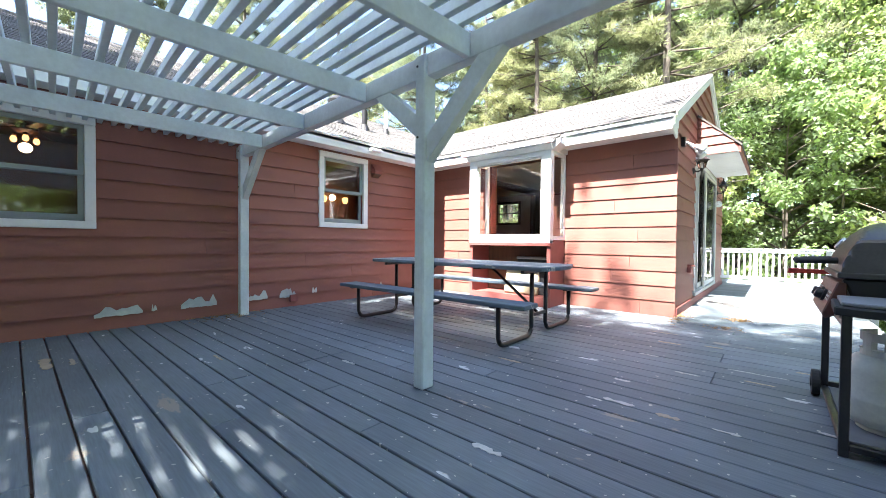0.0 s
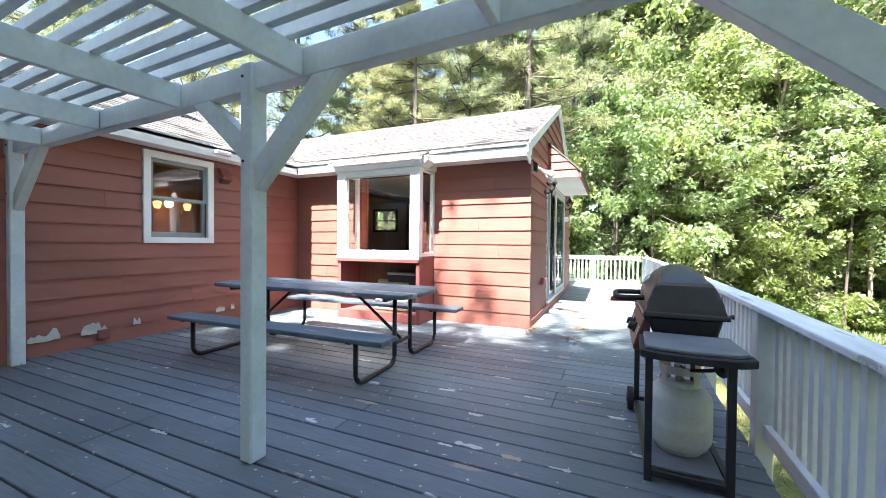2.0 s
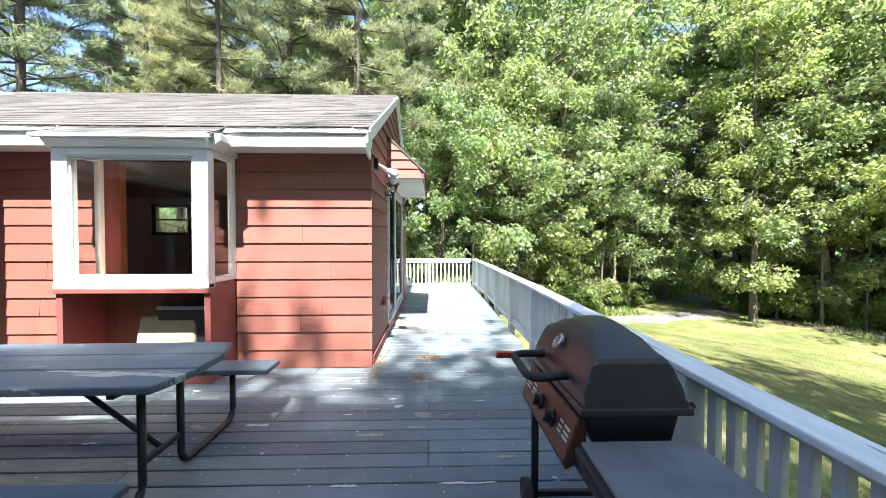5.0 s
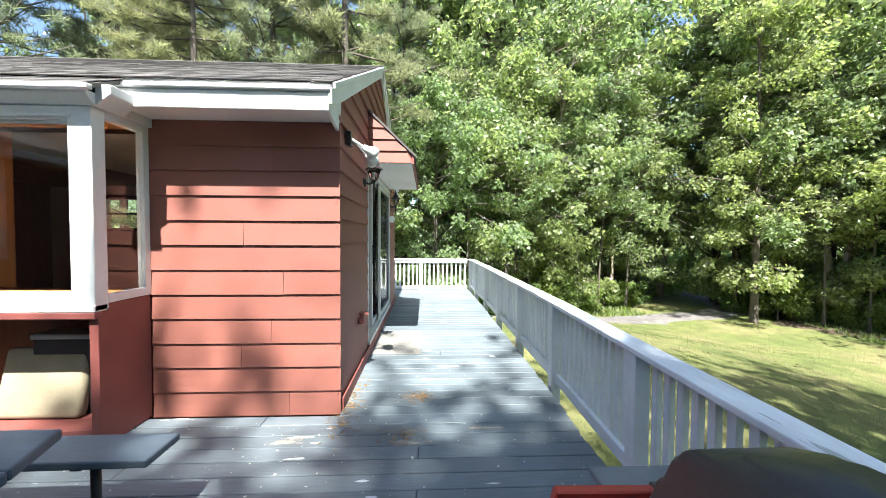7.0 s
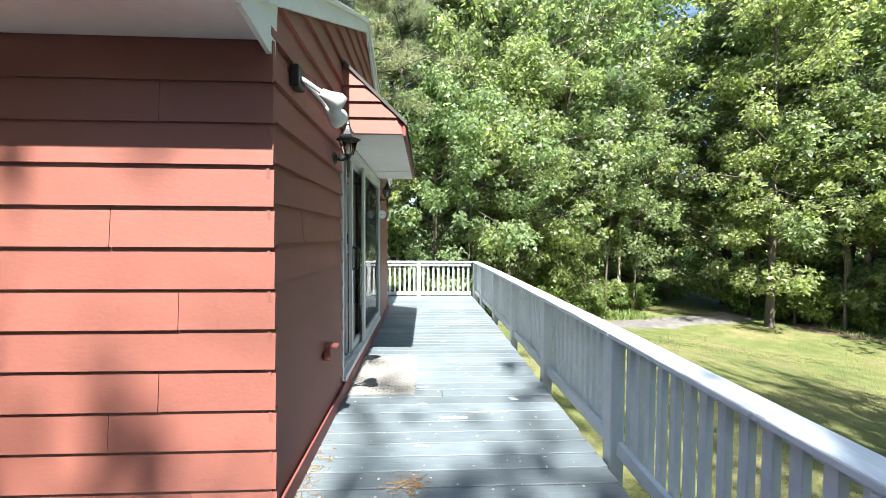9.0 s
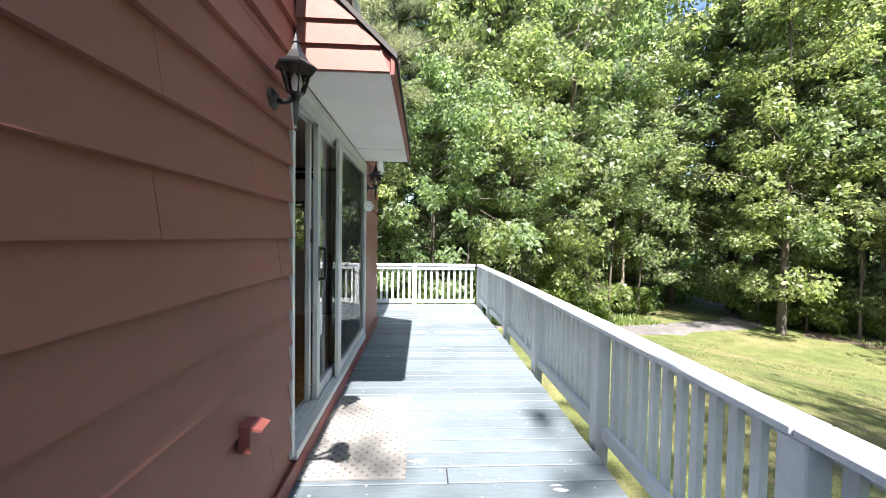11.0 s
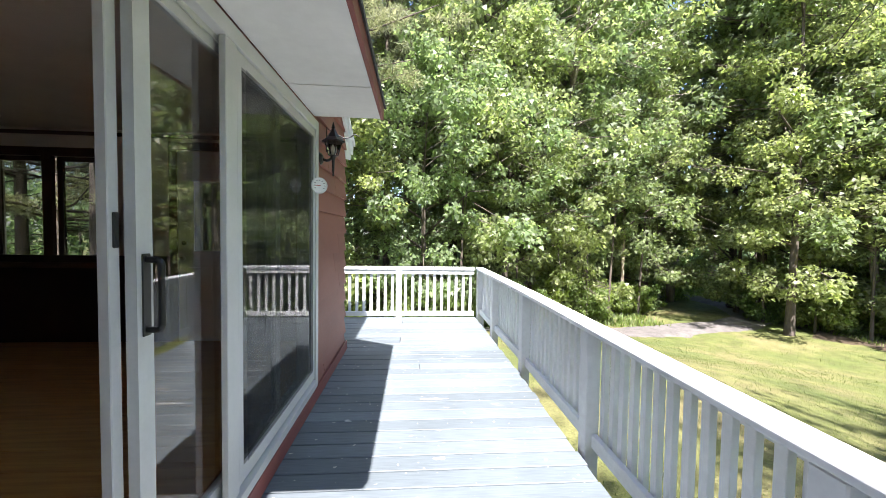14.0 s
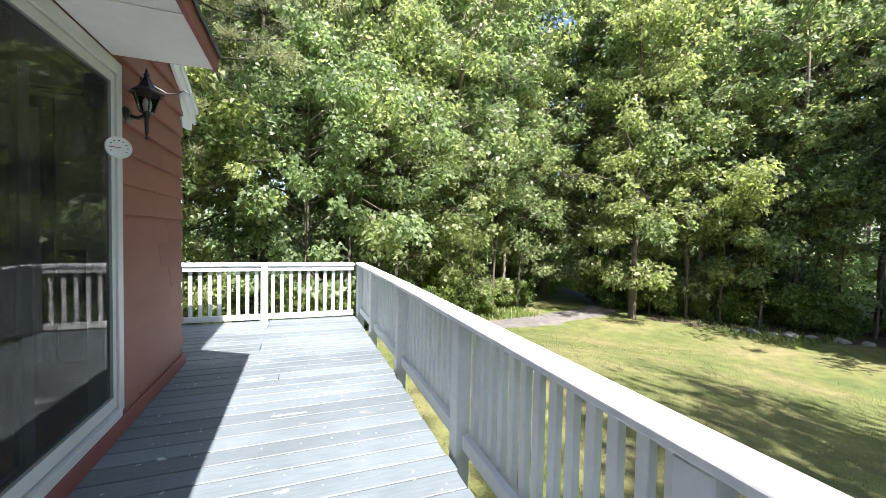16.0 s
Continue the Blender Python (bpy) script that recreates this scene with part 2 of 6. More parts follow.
PEELED = surface("bare_pale_primer", (0.5, 0.53, 0.5), 0.8, vary=0.15, fine=25)
BARE_A = surface("bare_pale_timber", (0.46, 0.46, 0.43), 0.8, vary=0.2, fine=40)
BARE_B = surface("bare_tan_timber", (0.36, 0.3, 0.22), 0.85, vary=0.2, fine=40)
STONE = surface("grey_field_stone", (0.25, 0.24, 0.22), 0.9, vary=0.3, bump=0.6, depth=0.02)
STRAW = surface("dry_pine_straw", (0.32, 0.2, 0.09), 0.9, vary=0.3)
POLE_WOOD = surface("weathered_pole", (0.3, 0.25, 0.2), 0.9, vary=0.2)
BULB = glow("warm_bulb", (1.0, 0.42, 0.12), 0.45)


# ---- building helpers ----
def part(name, bm, material, parent=None, label="", smooth=False):
    me = bpy.data.meshes.new(name)
    bmesh.ops.recalc_face_normals(bm, faces=bm.faces)
    bm.to_mesh(me)
    bm.free()
    me.materials.append(material)
    if smooth:
        me.shade_smooth()
    ob = new(name, me)
    if parent:
        ob.parent = parent
    if label:
        ob["label"] = label
    return ob


def raw(name, verts, faces, material, parent=None, smooth=False):
    me = bpy.data.meshes.new(name)
    me.from_pydata(verts, [], faces)
    me.materials.append(material)
    if smooth:
        me.shade_smooth()
    ob = new(name, me)
    if parent:
        ob.parent = parent
    return ob


def grp(name, at, label, category, group="", rz=0.0, kind=""):
    ob = new(name)
    ob.empty_display_size = 0.1
    ob.matrix_basis = pose(*at, 0, 0, rz)
    return tagged(ob, label, category, group, kind)


def add_box(bm, x0, x1, y0, y1, z0, z1):
    v = [bm.verts.new((x, y, z)) for x in (x0, x1) for y in (y0, y1) for z in (z0, z1)]
    for f in ((0, 1, 3, 2), (4, 6, 7, 5), (0, 4, 5, 1), (2, 3, 7, 6), (0, 2, 6, 4), (1, 5, 7, 3)):
        bm.faces.new([v[i] for i in f])
    return v


def box(x0, x1, y0, y1, z0, z1, bevel=0.0, seg=1):
    bm = bmesh.new()
    add_box(bm, min(x0, x1), max(x0, x1), min(y0, y1), max(y0, y1), min(z0, z1), max(z0, z1))
    if bevel:
        bmesh.ops.bevel(bm, geom=bm.edges[:], offset=bevel, segments=seg, affect="EDGES", profile=0.5)
    return bm


def prism(pts, axis, a, b, bevel=0.0):
    """An outline (two coordinates a point) drawn out from a to b along an axis."""
    bm = bmesh.new()
    def at(p, k):
        return {"x": (k, p[0], p[1]), "y": (p[0], k, p[1]), "z": (p[0], p[1], k)}[axis]
    lo, hi = [bm.verts.new(at(p, a)) for p in pts], [bm.verts.new(at(p, b)) for p in pts]
    bm.faces.new(lo)
    bm.faces.new(hi[::-1])
    for i in range(len(pts)):
        j = (i + 1) % len(pts)
        bm.faces.new((lo[i], hi[i], hi[j], lo[j]))
    if bevel:
        bmesh.ops.bevel(bm, geom=bm.edges[:], offset=bevel, segments=1, affect="EDGES", profile=0.5)
    return bm


def add_tube(bm, pts, radii, sides=8, flat=1.0):
    pts = [Vector(p) for p in pts]
    if isinstance(radii, (int, float)):
        radii = [radii] * len(pts)
    rings = []
    for i, p in enumerate(pts):
        d = (pts[min(i + 1, len(pts) - 1)] - pts[max(i - 1, 0)]).normalized()
        side = d.cross(Vector((0, 0, 1)) if abs(d.z) < 0.9 else Vector((1, 0, 0))).normalized()
        up = side.cross(d)
        rings.append([bm.verts.new(p + radii[i] * (math.cos(a) * side + flat * math.sin(a) * up)) for a in (2 * math.pi * k / sides for k in range(sides))])
    for r, q in zip(rings, rings[1:]):
        for k in range(sides):
            bm.faces.new((r[k], r[(k + 1) % sides], q[(k + 1) % sides], q[k]))
    bm.faces.new(rings[0][::-1])
    bm.faces.new(rings[-1])


def tube(pts, radii, sides=8):
    bm = bmesh.new()
    add_tube(bm, pts, radii, sides)
    return bm


def lathe(profile, sides=24, centre=(0, 0), ring=False):
    bm = bmesh.new()
    rings = [[bm.verts.new((centre[0] + r * math.cos(a), centre[1] + r * math.sin(a), z)) for a in (2 * math.pi * k / sides for k in range(sides))] for r, z in profile]
    for r, q in zip(rings, rings[1:]):
        for k in range(sides):
            bm.faces.new((r[k], r[(k + 1) % sides], q[(k + 1) % sides], q[k]))
    if ring:
        for k in range(sides):
            bm.faces.new((rings[-1][k], rings[-1][(k + 1) % sides], rings[0][(k + 1) % sides], rings[0][k]))
    else:
        bm.faces.new(rings[0][::-1])
        bm.faces.new(rings[-1])
    return bm


def rounded(pts, r, n=5):
    """A polyline whose inner corners are rounded."""
    pts = [Vector(p) for p in pts]
    out = [pts[0]]
    for a, b, c in zip(pts, pts[1:], pts[2:]):
        u, w = (a - b).normalized(), (c - b).normalized()
        p, q = b + u * r, b + w * r
        out += [(1 - t) ** 2 * p + 2 * t * (1 - t) * b + t * t * q for t in (k / n for k in range(n + 1))]
    return out + [pts[-1]]


def holed(axis, d0, d1, s0, s1, z0, z1, holes):
    """A wall slab with openings; axis is the way its thickness runs, s the way along it."""
    bm = bmesh.new()
    ss = sorted({s0, s1, *[v for h in holes for v in h[:2]]})
    zz = sorted({z0, z1, *[v for h in holes for v in h[2:]]})
    for a, b in zip(ss, ss[1:]):
        run = []
        for c, d in zip(zz, zz[1:]):
            solid = not any(h[0] < (a + b) / 2 < h[1] and h[2] < (c + d) / 2 < h[3] for h in holes)
            if solid and run and run[-1][1] == c:
                run[-1][1] = d
            elif solid:
                run.append([c, d])
        for c, d in run:
            if axis == "x":
                add_box(bm, d0, d1, a, b, c, d)
            else:
                add_box(bm, a, b, d0, d1, c, d)
    return bm


def board(name, axis, face, out, s, z, thick, material, parent, back=0.0):
    """A lapped board on a wall plane: s = ends at bottom and top, z = bottom and top, thick = at bottom and top."""
    (a0, a1), (b0, b1) = s
    verts = []
    for d0, d1, sa, sb, zz in ((back, thick[0], a0, a1, z[0]), (back, thick[1], b0, b1, z[1])):
        for d, q in ((d0, sa), (d1, sa), (d1, sb), (d0, sb)):
            verts.append((face + out * d, q, zz) if axis == "x" else (q, face + out * d, zz))
    faces = [(0, 1, 2, 3), (4, 7, 6, 5), (0, 4, 5, 1), (1, 5, 6, 2), (2, 6, 7, 3), (3, 7, 4, 0)]
    if (axis == "x") == (out > 0):
        faces = [f[::-1] for f in faces]
    return raw(name, verts, faces, material, parent)


def siding(wall, axis, face, out, s0, s1, z0, z1, holes=(), limit=None, pitch=0.2, seed=1, long=(1.8, 3.6), lap=0.026):
    r = random.Random(seed)
    k = 0
    while z0 + k * pitch < z1 - 0.01:
        za, zb = z0 + k * pitch, min(z0 + (k + 1) * pitch, z1)
        k += 1
        cuts = sorted({za, zb, *[v for h in holes for v in h[2:] if za + 0.004 < v < zb - 0.004]})
        joints, q = [], s0 + r.uniform(0.4, long[1])
        while q < s1 - 0.3:
            joints.append(q)
            q += r.uniform(*long)
        for c, d in zip(cuts, cuts[1:]):
            lo, hi = (limit(c), limit(d)) if limit else ((s0, s1), (s0, s1))
            spans = [(min(lo[0], hi[0]), max(lo[1], hi[1]))]
            for h in holes:
                if h[2] < (c + d) / 2 < h[3]:
                    spans = [p for a, b in spans for p in ((a, min(b, h[0])), (max(a, h[1]), b)) if p[1] - p[0] > 0.02]
            for a, b in spans:
                ends = [a, *[j for j in joints if a + 0.12 < j < b - 0.12], b]
                for p, w in zip(ends, ends[1:]):
                    e0, e1 = (0.0015 if p != a else 0), (0.0015 if w != b else 0)
                    bot, top = [p + e0, w - e1], [p + e0, w - e1]
                    bot = [max(bot[0], lo[0]), min(bot[1], lo[1])]
                    top = [max(top[0], hi[0]), min(top[1], hi[1])]
                    if bot[1] - bot[0] < 0.02:
                        continue
                    if top[1] < top[0]:
                        top = [(top[0] + top[1]) / 2] * 2
                    sag = r.uniform(-0.002, 0.003)
                    t0 = 0.034 - lap + lap * (zb - c) / pitch
                    board("siding_board", axis, face, out, (bot, top), (c - (0.006 + sag if c == za else 0), d + (0.004 if d == zb else 0)), (t0 + r.uniform(0, 0.003), 0.034 - lap + lap * (zb - d) / pitch), RED, wall)


# ---- ground ----
def ground_height(x, y):
    d = math.hypot(max(x - 1.8, 0, -9 - x), max(y - 13.9, 0, -6 - y))
    s = min(d / 22.0, 1.0)
    s = s * s * (3 - 2 * s)
    return -1.75 - 2.65 * s + 0.05 * noise.noise((x * 0.25, y * 0.25, 0.3)) + (0.25 * noise.noise((x * 0.05, y * 0.05, 1.0)) if d > 20 else 0)


def build_ground():
    marks = sorted({*np.round(np.arange(-40, 60.1, 1.25), 3).tolist(), -600.0, -300.0, -150.0, -90.0, -60.0, 75.0, 100.0, 160.0, 320.0, 600.0})
    n = len(marks)
    verts = [(x, y, ground_height(x, y)) for y in marks for x in marks]
    faces = [(j * n + i, j * n + i + 1, (j + 1) * n + i + 1, (j + 1) * n + i) for j in range(n - 1) for i in range(n - 1)]
    return tagged(raw("ground", verts, faces, LAWN, smooth=True), "patchy sunlit lawn sloping down to the woods", "lawn", kind="structure")


def strip(name, pts, width, lift, material, label, category):
    """A strip of ground cover that follows the slope."""
    verts, faces = [], []
    r = random.Random(5)
    steps = []
    for (x0, y0), (x1, y1) in zip(pts, pts[1:]):
        m = max(int(math.hypot(x1 - x0, y1 - y0) / 0.6), 1)
        steps += [(x0 + (x1 - x0) * k / m, y0 + (y1 - y0) * k / m) for k in range(m)]
    steps.append(pts[-1])
    for i, (x, y) in enumerate(steps):
        dx, dy = steps[min(i + 1, len(steps) - 1)][0] - steps[max(i - 1, 0)][0], steps[min(i + 1, len(steps) - 1)][1] - steps[max(i - 1, 0)][1]
        g = math.hypot(dx, dy)
        nx, ny = -dy / g, dx / g
        for k in range(7):
            f = (k / 6 - 0.5) * width * (1 + (0.12 * r.uniform(-1, 1) if k in (0, 6) else 0))
            px, py = x + nx * f, y + ny * f
            verts.append((px, py, ground_height(px, py) + (lift if 0 < k < 6 else -0.08)))
    for i in range(len(steps) - 1):
        for k in range(6):
            a = i * 7 + k
            faces.append((a, a + 7, a + 8, a + 1))
    return tagged(raw(name, verts, faces, material, smooth=True), label, category, kind="structure")


build_ground()
strip("gravel_drive", [(4, 25.5), (9, 27.2), (13, 28.6), (17.5, 29.6), (21.5, 30.4), (25, 32.5), (27.5, 37.0), (28, 44)], 3.0, 0.07, GRAVEL, "pale gravel drive curving into the shaded woods", "drive")
for track in ([(26.5, 29.5), (29.5, 25.5), (33.5, 21.5), (38, 15), (44, 5)], [(-30, 33), (-14, 31.5), (0, 32.5), (9, 36), (17, 38)]):
    strip("woodland_floor", track, 9.0, 0.05, EARTH, "dark leaf-littered soil under the trees", "soil")

# ---- deck ----
deck_frame = bmesh.new()
for q in np.arange(-4.35, 1.4, 0.61):
    add_box(deck_frame, q, q + 0.04, -4.0, 13.9, -0.27, -0.03)
add_box(deck_frame, 1.44, 1.478, -4.0, 13.93, -0.3, -0.03)
add_box(deck_frame, -4.4, 1.70, 13.88, 13.92, -0.3, -0.028)
for px in (-3.9, -1.6, 1.38):
    for py in (-3.6, 0.6, 5.0, 9.4, 13.7):
        add_box(deck_frame, px - 0.07, px + 0.07, py - 0.07, py + 0.07, -3.6, -0.27)
add_box(deck_frame, -4.38, 1.43, -3.94, 6.46, -0.044, -0.032)
add_box(deck_frame, -0.1, 1.43, 6.47, 12.08, -0.044, -0.032)
add_box(deck_frame, -4.38, 1.43, 12.12, 13.85, -0.044, -0.032)
deck = tagged(part("floor_deck", deck_frame, DARK_WOOD), "raised timber deck with weathered blue-grey painted boards", "deck", kind="structure")

# ---- house shell ----
X_MAIN, Y_FRONT, X_SIDE, Y_NORTH = -4.42, 6.502, -0.135, 12.1
BIG, SMALL = (-0.62, 1.30, 1.13, 2.1), (4.0, 4.74, 1.24, 2.25)
BAY = (-2.98, -1.66, 1.02, 2.3)
DOOR = (8.03, 10.75, 0.16, 2.31)
WWIN = (-6.38, -5.58, 1.62, 2.24)
NWIN, NDOOR = (-3.86, -2.68, 1.04, 2.2), (-1.92, -1.07, 0.15, 2.2)

wall_main = tagged(part("wall_west", holed("x", X_MAIN - 0.16, X_MAIN, -5.0, 6.35, -1.9, 2.44, [BIG, SMALL]), RED_TRIM), "long house wall of dark red lapped siding with peeling paint", "wall", kind="structure")
wall_front = tagged(part("wall_south", holed("y", Y_FRONT, Y_FRONT + 0.15, X_MAIN - 0.16, X_SIDE, -1.9, 2.42, [BAY]), RED_TRIM), "sunlit end wall of salmon red lapped siding", "wall", kind="structure")
wall_side = tagged(part("wall_east", holed("x", X_SIDE - 0.15, X_SIDE, Y_FRONT + 0.15, Y_NORTH - 0.15, -1.9, 2.6, [DOOR]), RED_TRIM), "red lapped side wall with a gable over a sliding door", "wall", kind="structure")
RIDGE_Y, RIDGE_Z, EAVE_Z, SLOPE = 9.3, 4.06, 2.56, 0.478


def gable(z):
    if z < 2.5:
        return (Y_FRONT - 0.026, Y_NORTH)
    half = (RIDGE_Z - 0.06 - z) / SLOPE
    return (max(RIDGE_Y - half, Y_FRONT - 0.026), min(RIDGE_Y + half, Y_NORTH))


part("gable_end", prism([(Y_FRONT, 2.6), (Y_FRONT, 2.62), (RIDGE_Y, RIDGE_Z - 0.1), (Y_NORTH, 2.62), (Y_NORTH, 2.6)], "x", X_SIDE - 0.15, X_SIDE - 0.002), RED_TRIM, wall_side)
wall_north = tagged(part("wall_north", holed("y", Y_NORTH - 0.15, Y_NORTH, -7.6, X_SIDE, -1.9, 2.5, [NWIN, WWIN, (NDOOR[0] + 0.17, NDOOR[1] - 0.17, 1.18, 1.96)]), PLASTER), "rear room wall, pale plaster over dark wainscot", "wall", kind="structure")
part("wainscot", box(X_MAIN + 0.02, -2.01, Y_NORTH - 0.18, Y_NORTH - 0.152, 0.15, 1.12, 0.004), DARK_PANEL, wall_north)
part("wainscot", box(-0.97, X_SIDE - 0.16, Y_NORTH - 0.18, Y_NORTH - 0.152, 0.15, 1.12, 0.004), DARK_PANEL, wall_north)
part("picture_rail", box(X_MAIN + 0.02, X_SIDE - 0.16, Y_NORTH - 0.175, Y_NORTH - 0.152, 2.43, 2.47, 0.004), DARK_WOOD, wall_north)
room_wall = tagged(part("wall_partition", holed("x", X_MAIN - 0.16, X_MAIN, Y_FRONT + 0.15, Y_NORTH - 0.15, -0.1, 2.5, [(7.4, 10.9, 0.15, 2.32)]), INNER), "brown panelled partition with a wide opening inside the house", "wall", kind="structure")
part("wainscot", box(X_MAIN + 0.004, X_MAIN + 0.03, 10.91, Y_NORTH - 0.2, 0.15, 1.15, 0.004), DARK_PANEL, room_wall)
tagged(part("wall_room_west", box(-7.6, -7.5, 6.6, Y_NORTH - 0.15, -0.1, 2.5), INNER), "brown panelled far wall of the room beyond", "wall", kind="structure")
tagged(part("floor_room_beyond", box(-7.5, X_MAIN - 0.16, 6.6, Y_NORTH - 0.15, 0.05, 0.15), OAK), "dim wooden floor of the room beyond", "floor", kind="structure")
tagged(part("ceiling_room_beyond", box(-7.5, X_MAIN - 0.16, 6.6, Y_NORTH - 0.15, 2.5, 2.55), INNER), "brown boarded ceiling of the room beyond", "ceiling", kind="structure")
stub = tagged(part("wall_stub", box(-3.36, -3.26, 6.66, 7.1, 0.15, 2.5), PINE_PANEL), "orange pine panelled return wall beside the bay window", "wall", kind="structure")
floor_in = tagged(part("floor_room", box(X_MAIN, X_SIDE - 0.15, Y_FRONT + 0.15, Y_NORTH - 0.15, 0.05, 0.14), DARK_WOOD), "honey-coloured oak strip floor", "floor", kind="structure")
tagged(part("ceiling_room", box(X_MAIN, X_SIDE - 0.15, Y_FRONT + 0.15, Y_NORTH - 0.15, 2.5, 2.55), PLASTER), "plain white room ceiling", "ceiling", kind="structure")
tagged(part("floor_kitchen", box(-9.2, X_MAIN - 0.16, -5.0, 6.5, 0.05, 0.15), OAK), "dim interior floor behind the windows", "floor", kind="structure")
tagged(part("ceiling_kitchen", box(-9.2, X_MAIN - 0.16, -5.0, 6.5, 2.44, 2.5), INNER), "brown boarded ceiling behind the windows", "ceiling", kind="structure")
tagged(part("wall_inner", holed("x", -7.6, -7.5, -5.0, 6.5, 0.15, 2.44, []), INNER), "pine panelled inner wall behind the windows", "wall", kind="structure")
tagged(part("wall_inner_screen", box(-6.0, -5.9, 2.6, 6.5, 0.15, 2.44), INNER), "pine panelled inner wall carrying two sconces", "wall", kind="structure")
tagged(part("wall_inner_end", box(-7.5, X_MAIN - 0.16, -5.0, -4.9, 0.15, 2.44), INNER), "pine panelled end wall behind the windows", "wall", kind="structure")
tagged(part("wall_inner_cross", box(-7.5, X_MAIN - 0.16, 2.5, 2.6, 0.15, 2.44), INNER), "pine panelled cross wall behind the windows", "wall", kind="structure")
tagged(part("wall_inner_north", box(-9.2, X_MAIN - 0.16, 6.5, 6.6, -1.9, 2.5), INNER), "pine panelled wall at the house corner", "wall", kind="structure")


# ---- roofs ----
def roof_slab(pts_low, pts_high, thick=0.07):
    """A sloping slab between two level edges, each given by two points."""
    bm = bmesh.new()
    top = [bm.verts.new(p) for p in (*pts_low, *pts_high[::-1])]
    low = [bm.verts.new((p[0], p[1], p[2] - thick)) for p in (*pts_low, *pts_high[::-1])]
    bm.faces.new(top)
    bm.faces.new(low[::-1])
    for i in range(4):
        bm.faces.new((top[i], low[i], low[(i + 1) % 4], top[(i + 1) % 4]))
    return bm


def shingles(parent, origin, along, up, width, run, seed, keep=None):
    """Courses of overlapping shingle tabs on a slope: origin at the eave, unit vectors along and up the slope."""
    r = random.Random(seed)
    o, a, u = Vector(origin), Vector(along), Vector(up)
    nrm = a.cross(u).normalized()
    if nrm.z < 0:
        nrm = -nrm
    verts, faces = [], []
    rows = int(run / 0.142) + 1
    for k in range(rows):
        s = -r.uniform(0, 0.3)
        while s < width:
            w = r.choice((0.15, 0.2, 0.26, 0.33))
            s0, s1 = max(s, 0), min(s + w - 0.005, width)
            s += w
            lo, hi = k * 0.142 - r.uniform(0.0, 0.012), min((k + 1) * 0.142 + 0.02, run)
            if s1 - s0 < 0.03 or hi <= lo or (keep and not keep(o + a * (s0 + s1) / 2 + u * lo)):
                continue
            t = r.uniform(0.007, 0.011)
            b = len(verts)
            for q, v, h in ((s0, lo, t), (s1, lo, t), (s1, hi, 0.004), (s0, hi, 0.004), (s0, lo, 0.001), (s1, lo, 0.001)):
                verts.append(tuple(o + a * q + u * v + nrm * h))
            faces += [(b, b + 1, b + 2, b + 3), (b + 4, b + 5, b + 1, b), (b + 4, b, b + 3), (b + 1, b + 5, b + 2)]
    ob = raw("shingles", verts, faces, SHINGLE, parent)
    return tagged(ob, "sun-bleached grey asphalt shingles", kind="stuff")


EAVE_Y, X_RAKE = 6.15, -0.085
roof_add = tagged(part("roof_wing", roof_slab([(-7.4, EAVE_Y, EAVE_Z), (X_RAKE, EAVE_Y, EAVE_Z)], [(-7.4, RIDGE_Y, RIDGE_Z), (X_RAKE, RIDGE_Y, RIDGE_Z)]), WHITE),
                  "shallow gable roof of sun-bleached grey shingles with white trim", "roof", kind="structure")
part("rear_slope", roof_slab([(-7.4, 2 * RIDGE_Y - EAVE_Y, EAVE_Z), (X_RAKE, 2 * RIDGE_Y - EAVE_Y, EAVE_Z)], [(-7.4, RIDGE_Y + 0.002, RIDGE_Z), (X_RAKE, RIDGE_Y + 0.002, RIDGE_Z)]), SHINGLE, roof_add)
slope_len = math.hypot(RIDGE_Y - EAVE_Y, RIDGE_Z - EAVE_Z)
up_add = Vector((0, RIDGE_Y - EAVE_Y, RIDGE_Z - EAVE_Z)).normalized()
X_EAVE, MAIN_Z, MAIN_SLOPE = -4.1, 2.53, 0.49
shingles(roof_add, (-6.6, EAVE_Y - 0.02, EAVE_Z + 0.001), (1, 0, 0), up_add, 6.6 + X_RAKE + 0.015, slope_len + 0.02, 3, lambda p: p.z > MAIN_Z + (X_EAVE - p.x) * MAIN_SLOPE - 0.02)
part("ridge_cap", prism([(RIDGE_Y - 0.13, RIDGE_Z - 0.045), (RIDGE_Y, RIDGE_Z + 0.022), (RIDGE_Y + 0.13, RIDGE_Z - 0.045), (RIDGE_Y, RIDGE_Z + 0.004)], "x", -6.9, X_RAKE + 0.015), SHINGLE, roof_add)
# small tan patch laid on the shingles at the roof junction
part("valley_patch", prism([(6.88, EAVE_Z + 0.73 * SLOPE + 0.01), (7.2, EAVE_Z + 1.05 * SLOPE + 0.01), (7.2, EAVE_Z + 1.05 * SLOPE + 0.024), (6.88, EAVE_Z + 0.73 * SLOPE + 0.024)], "x", -5.07, -4.8), BARE_B, roof_add, "small tan patch in the roof valley")
# white fascia, soffit and rake of the wing
part("fascia", box(-4.08, -3.1, EAVE_Y + 0.0, EAVE_Y + 0.024, 2.365, 2.5, 0.003), WHITE, roof_add)
part("fascia", box(-1.56, X_RAKE - 0.02, EAVE_Y + 0.0, EAVE_Y + 0.024, 2.365, 2.5, 0.003), WHITE, roof_add)
part("drip_edge", box(-4.08, X_RAKE - 0.004, EAVE_Y - 0.028, EAVE_Y + 0.02, 2.504, 2.535, 0.004), WHITE, roof_add, "grey-white metal drip edge")
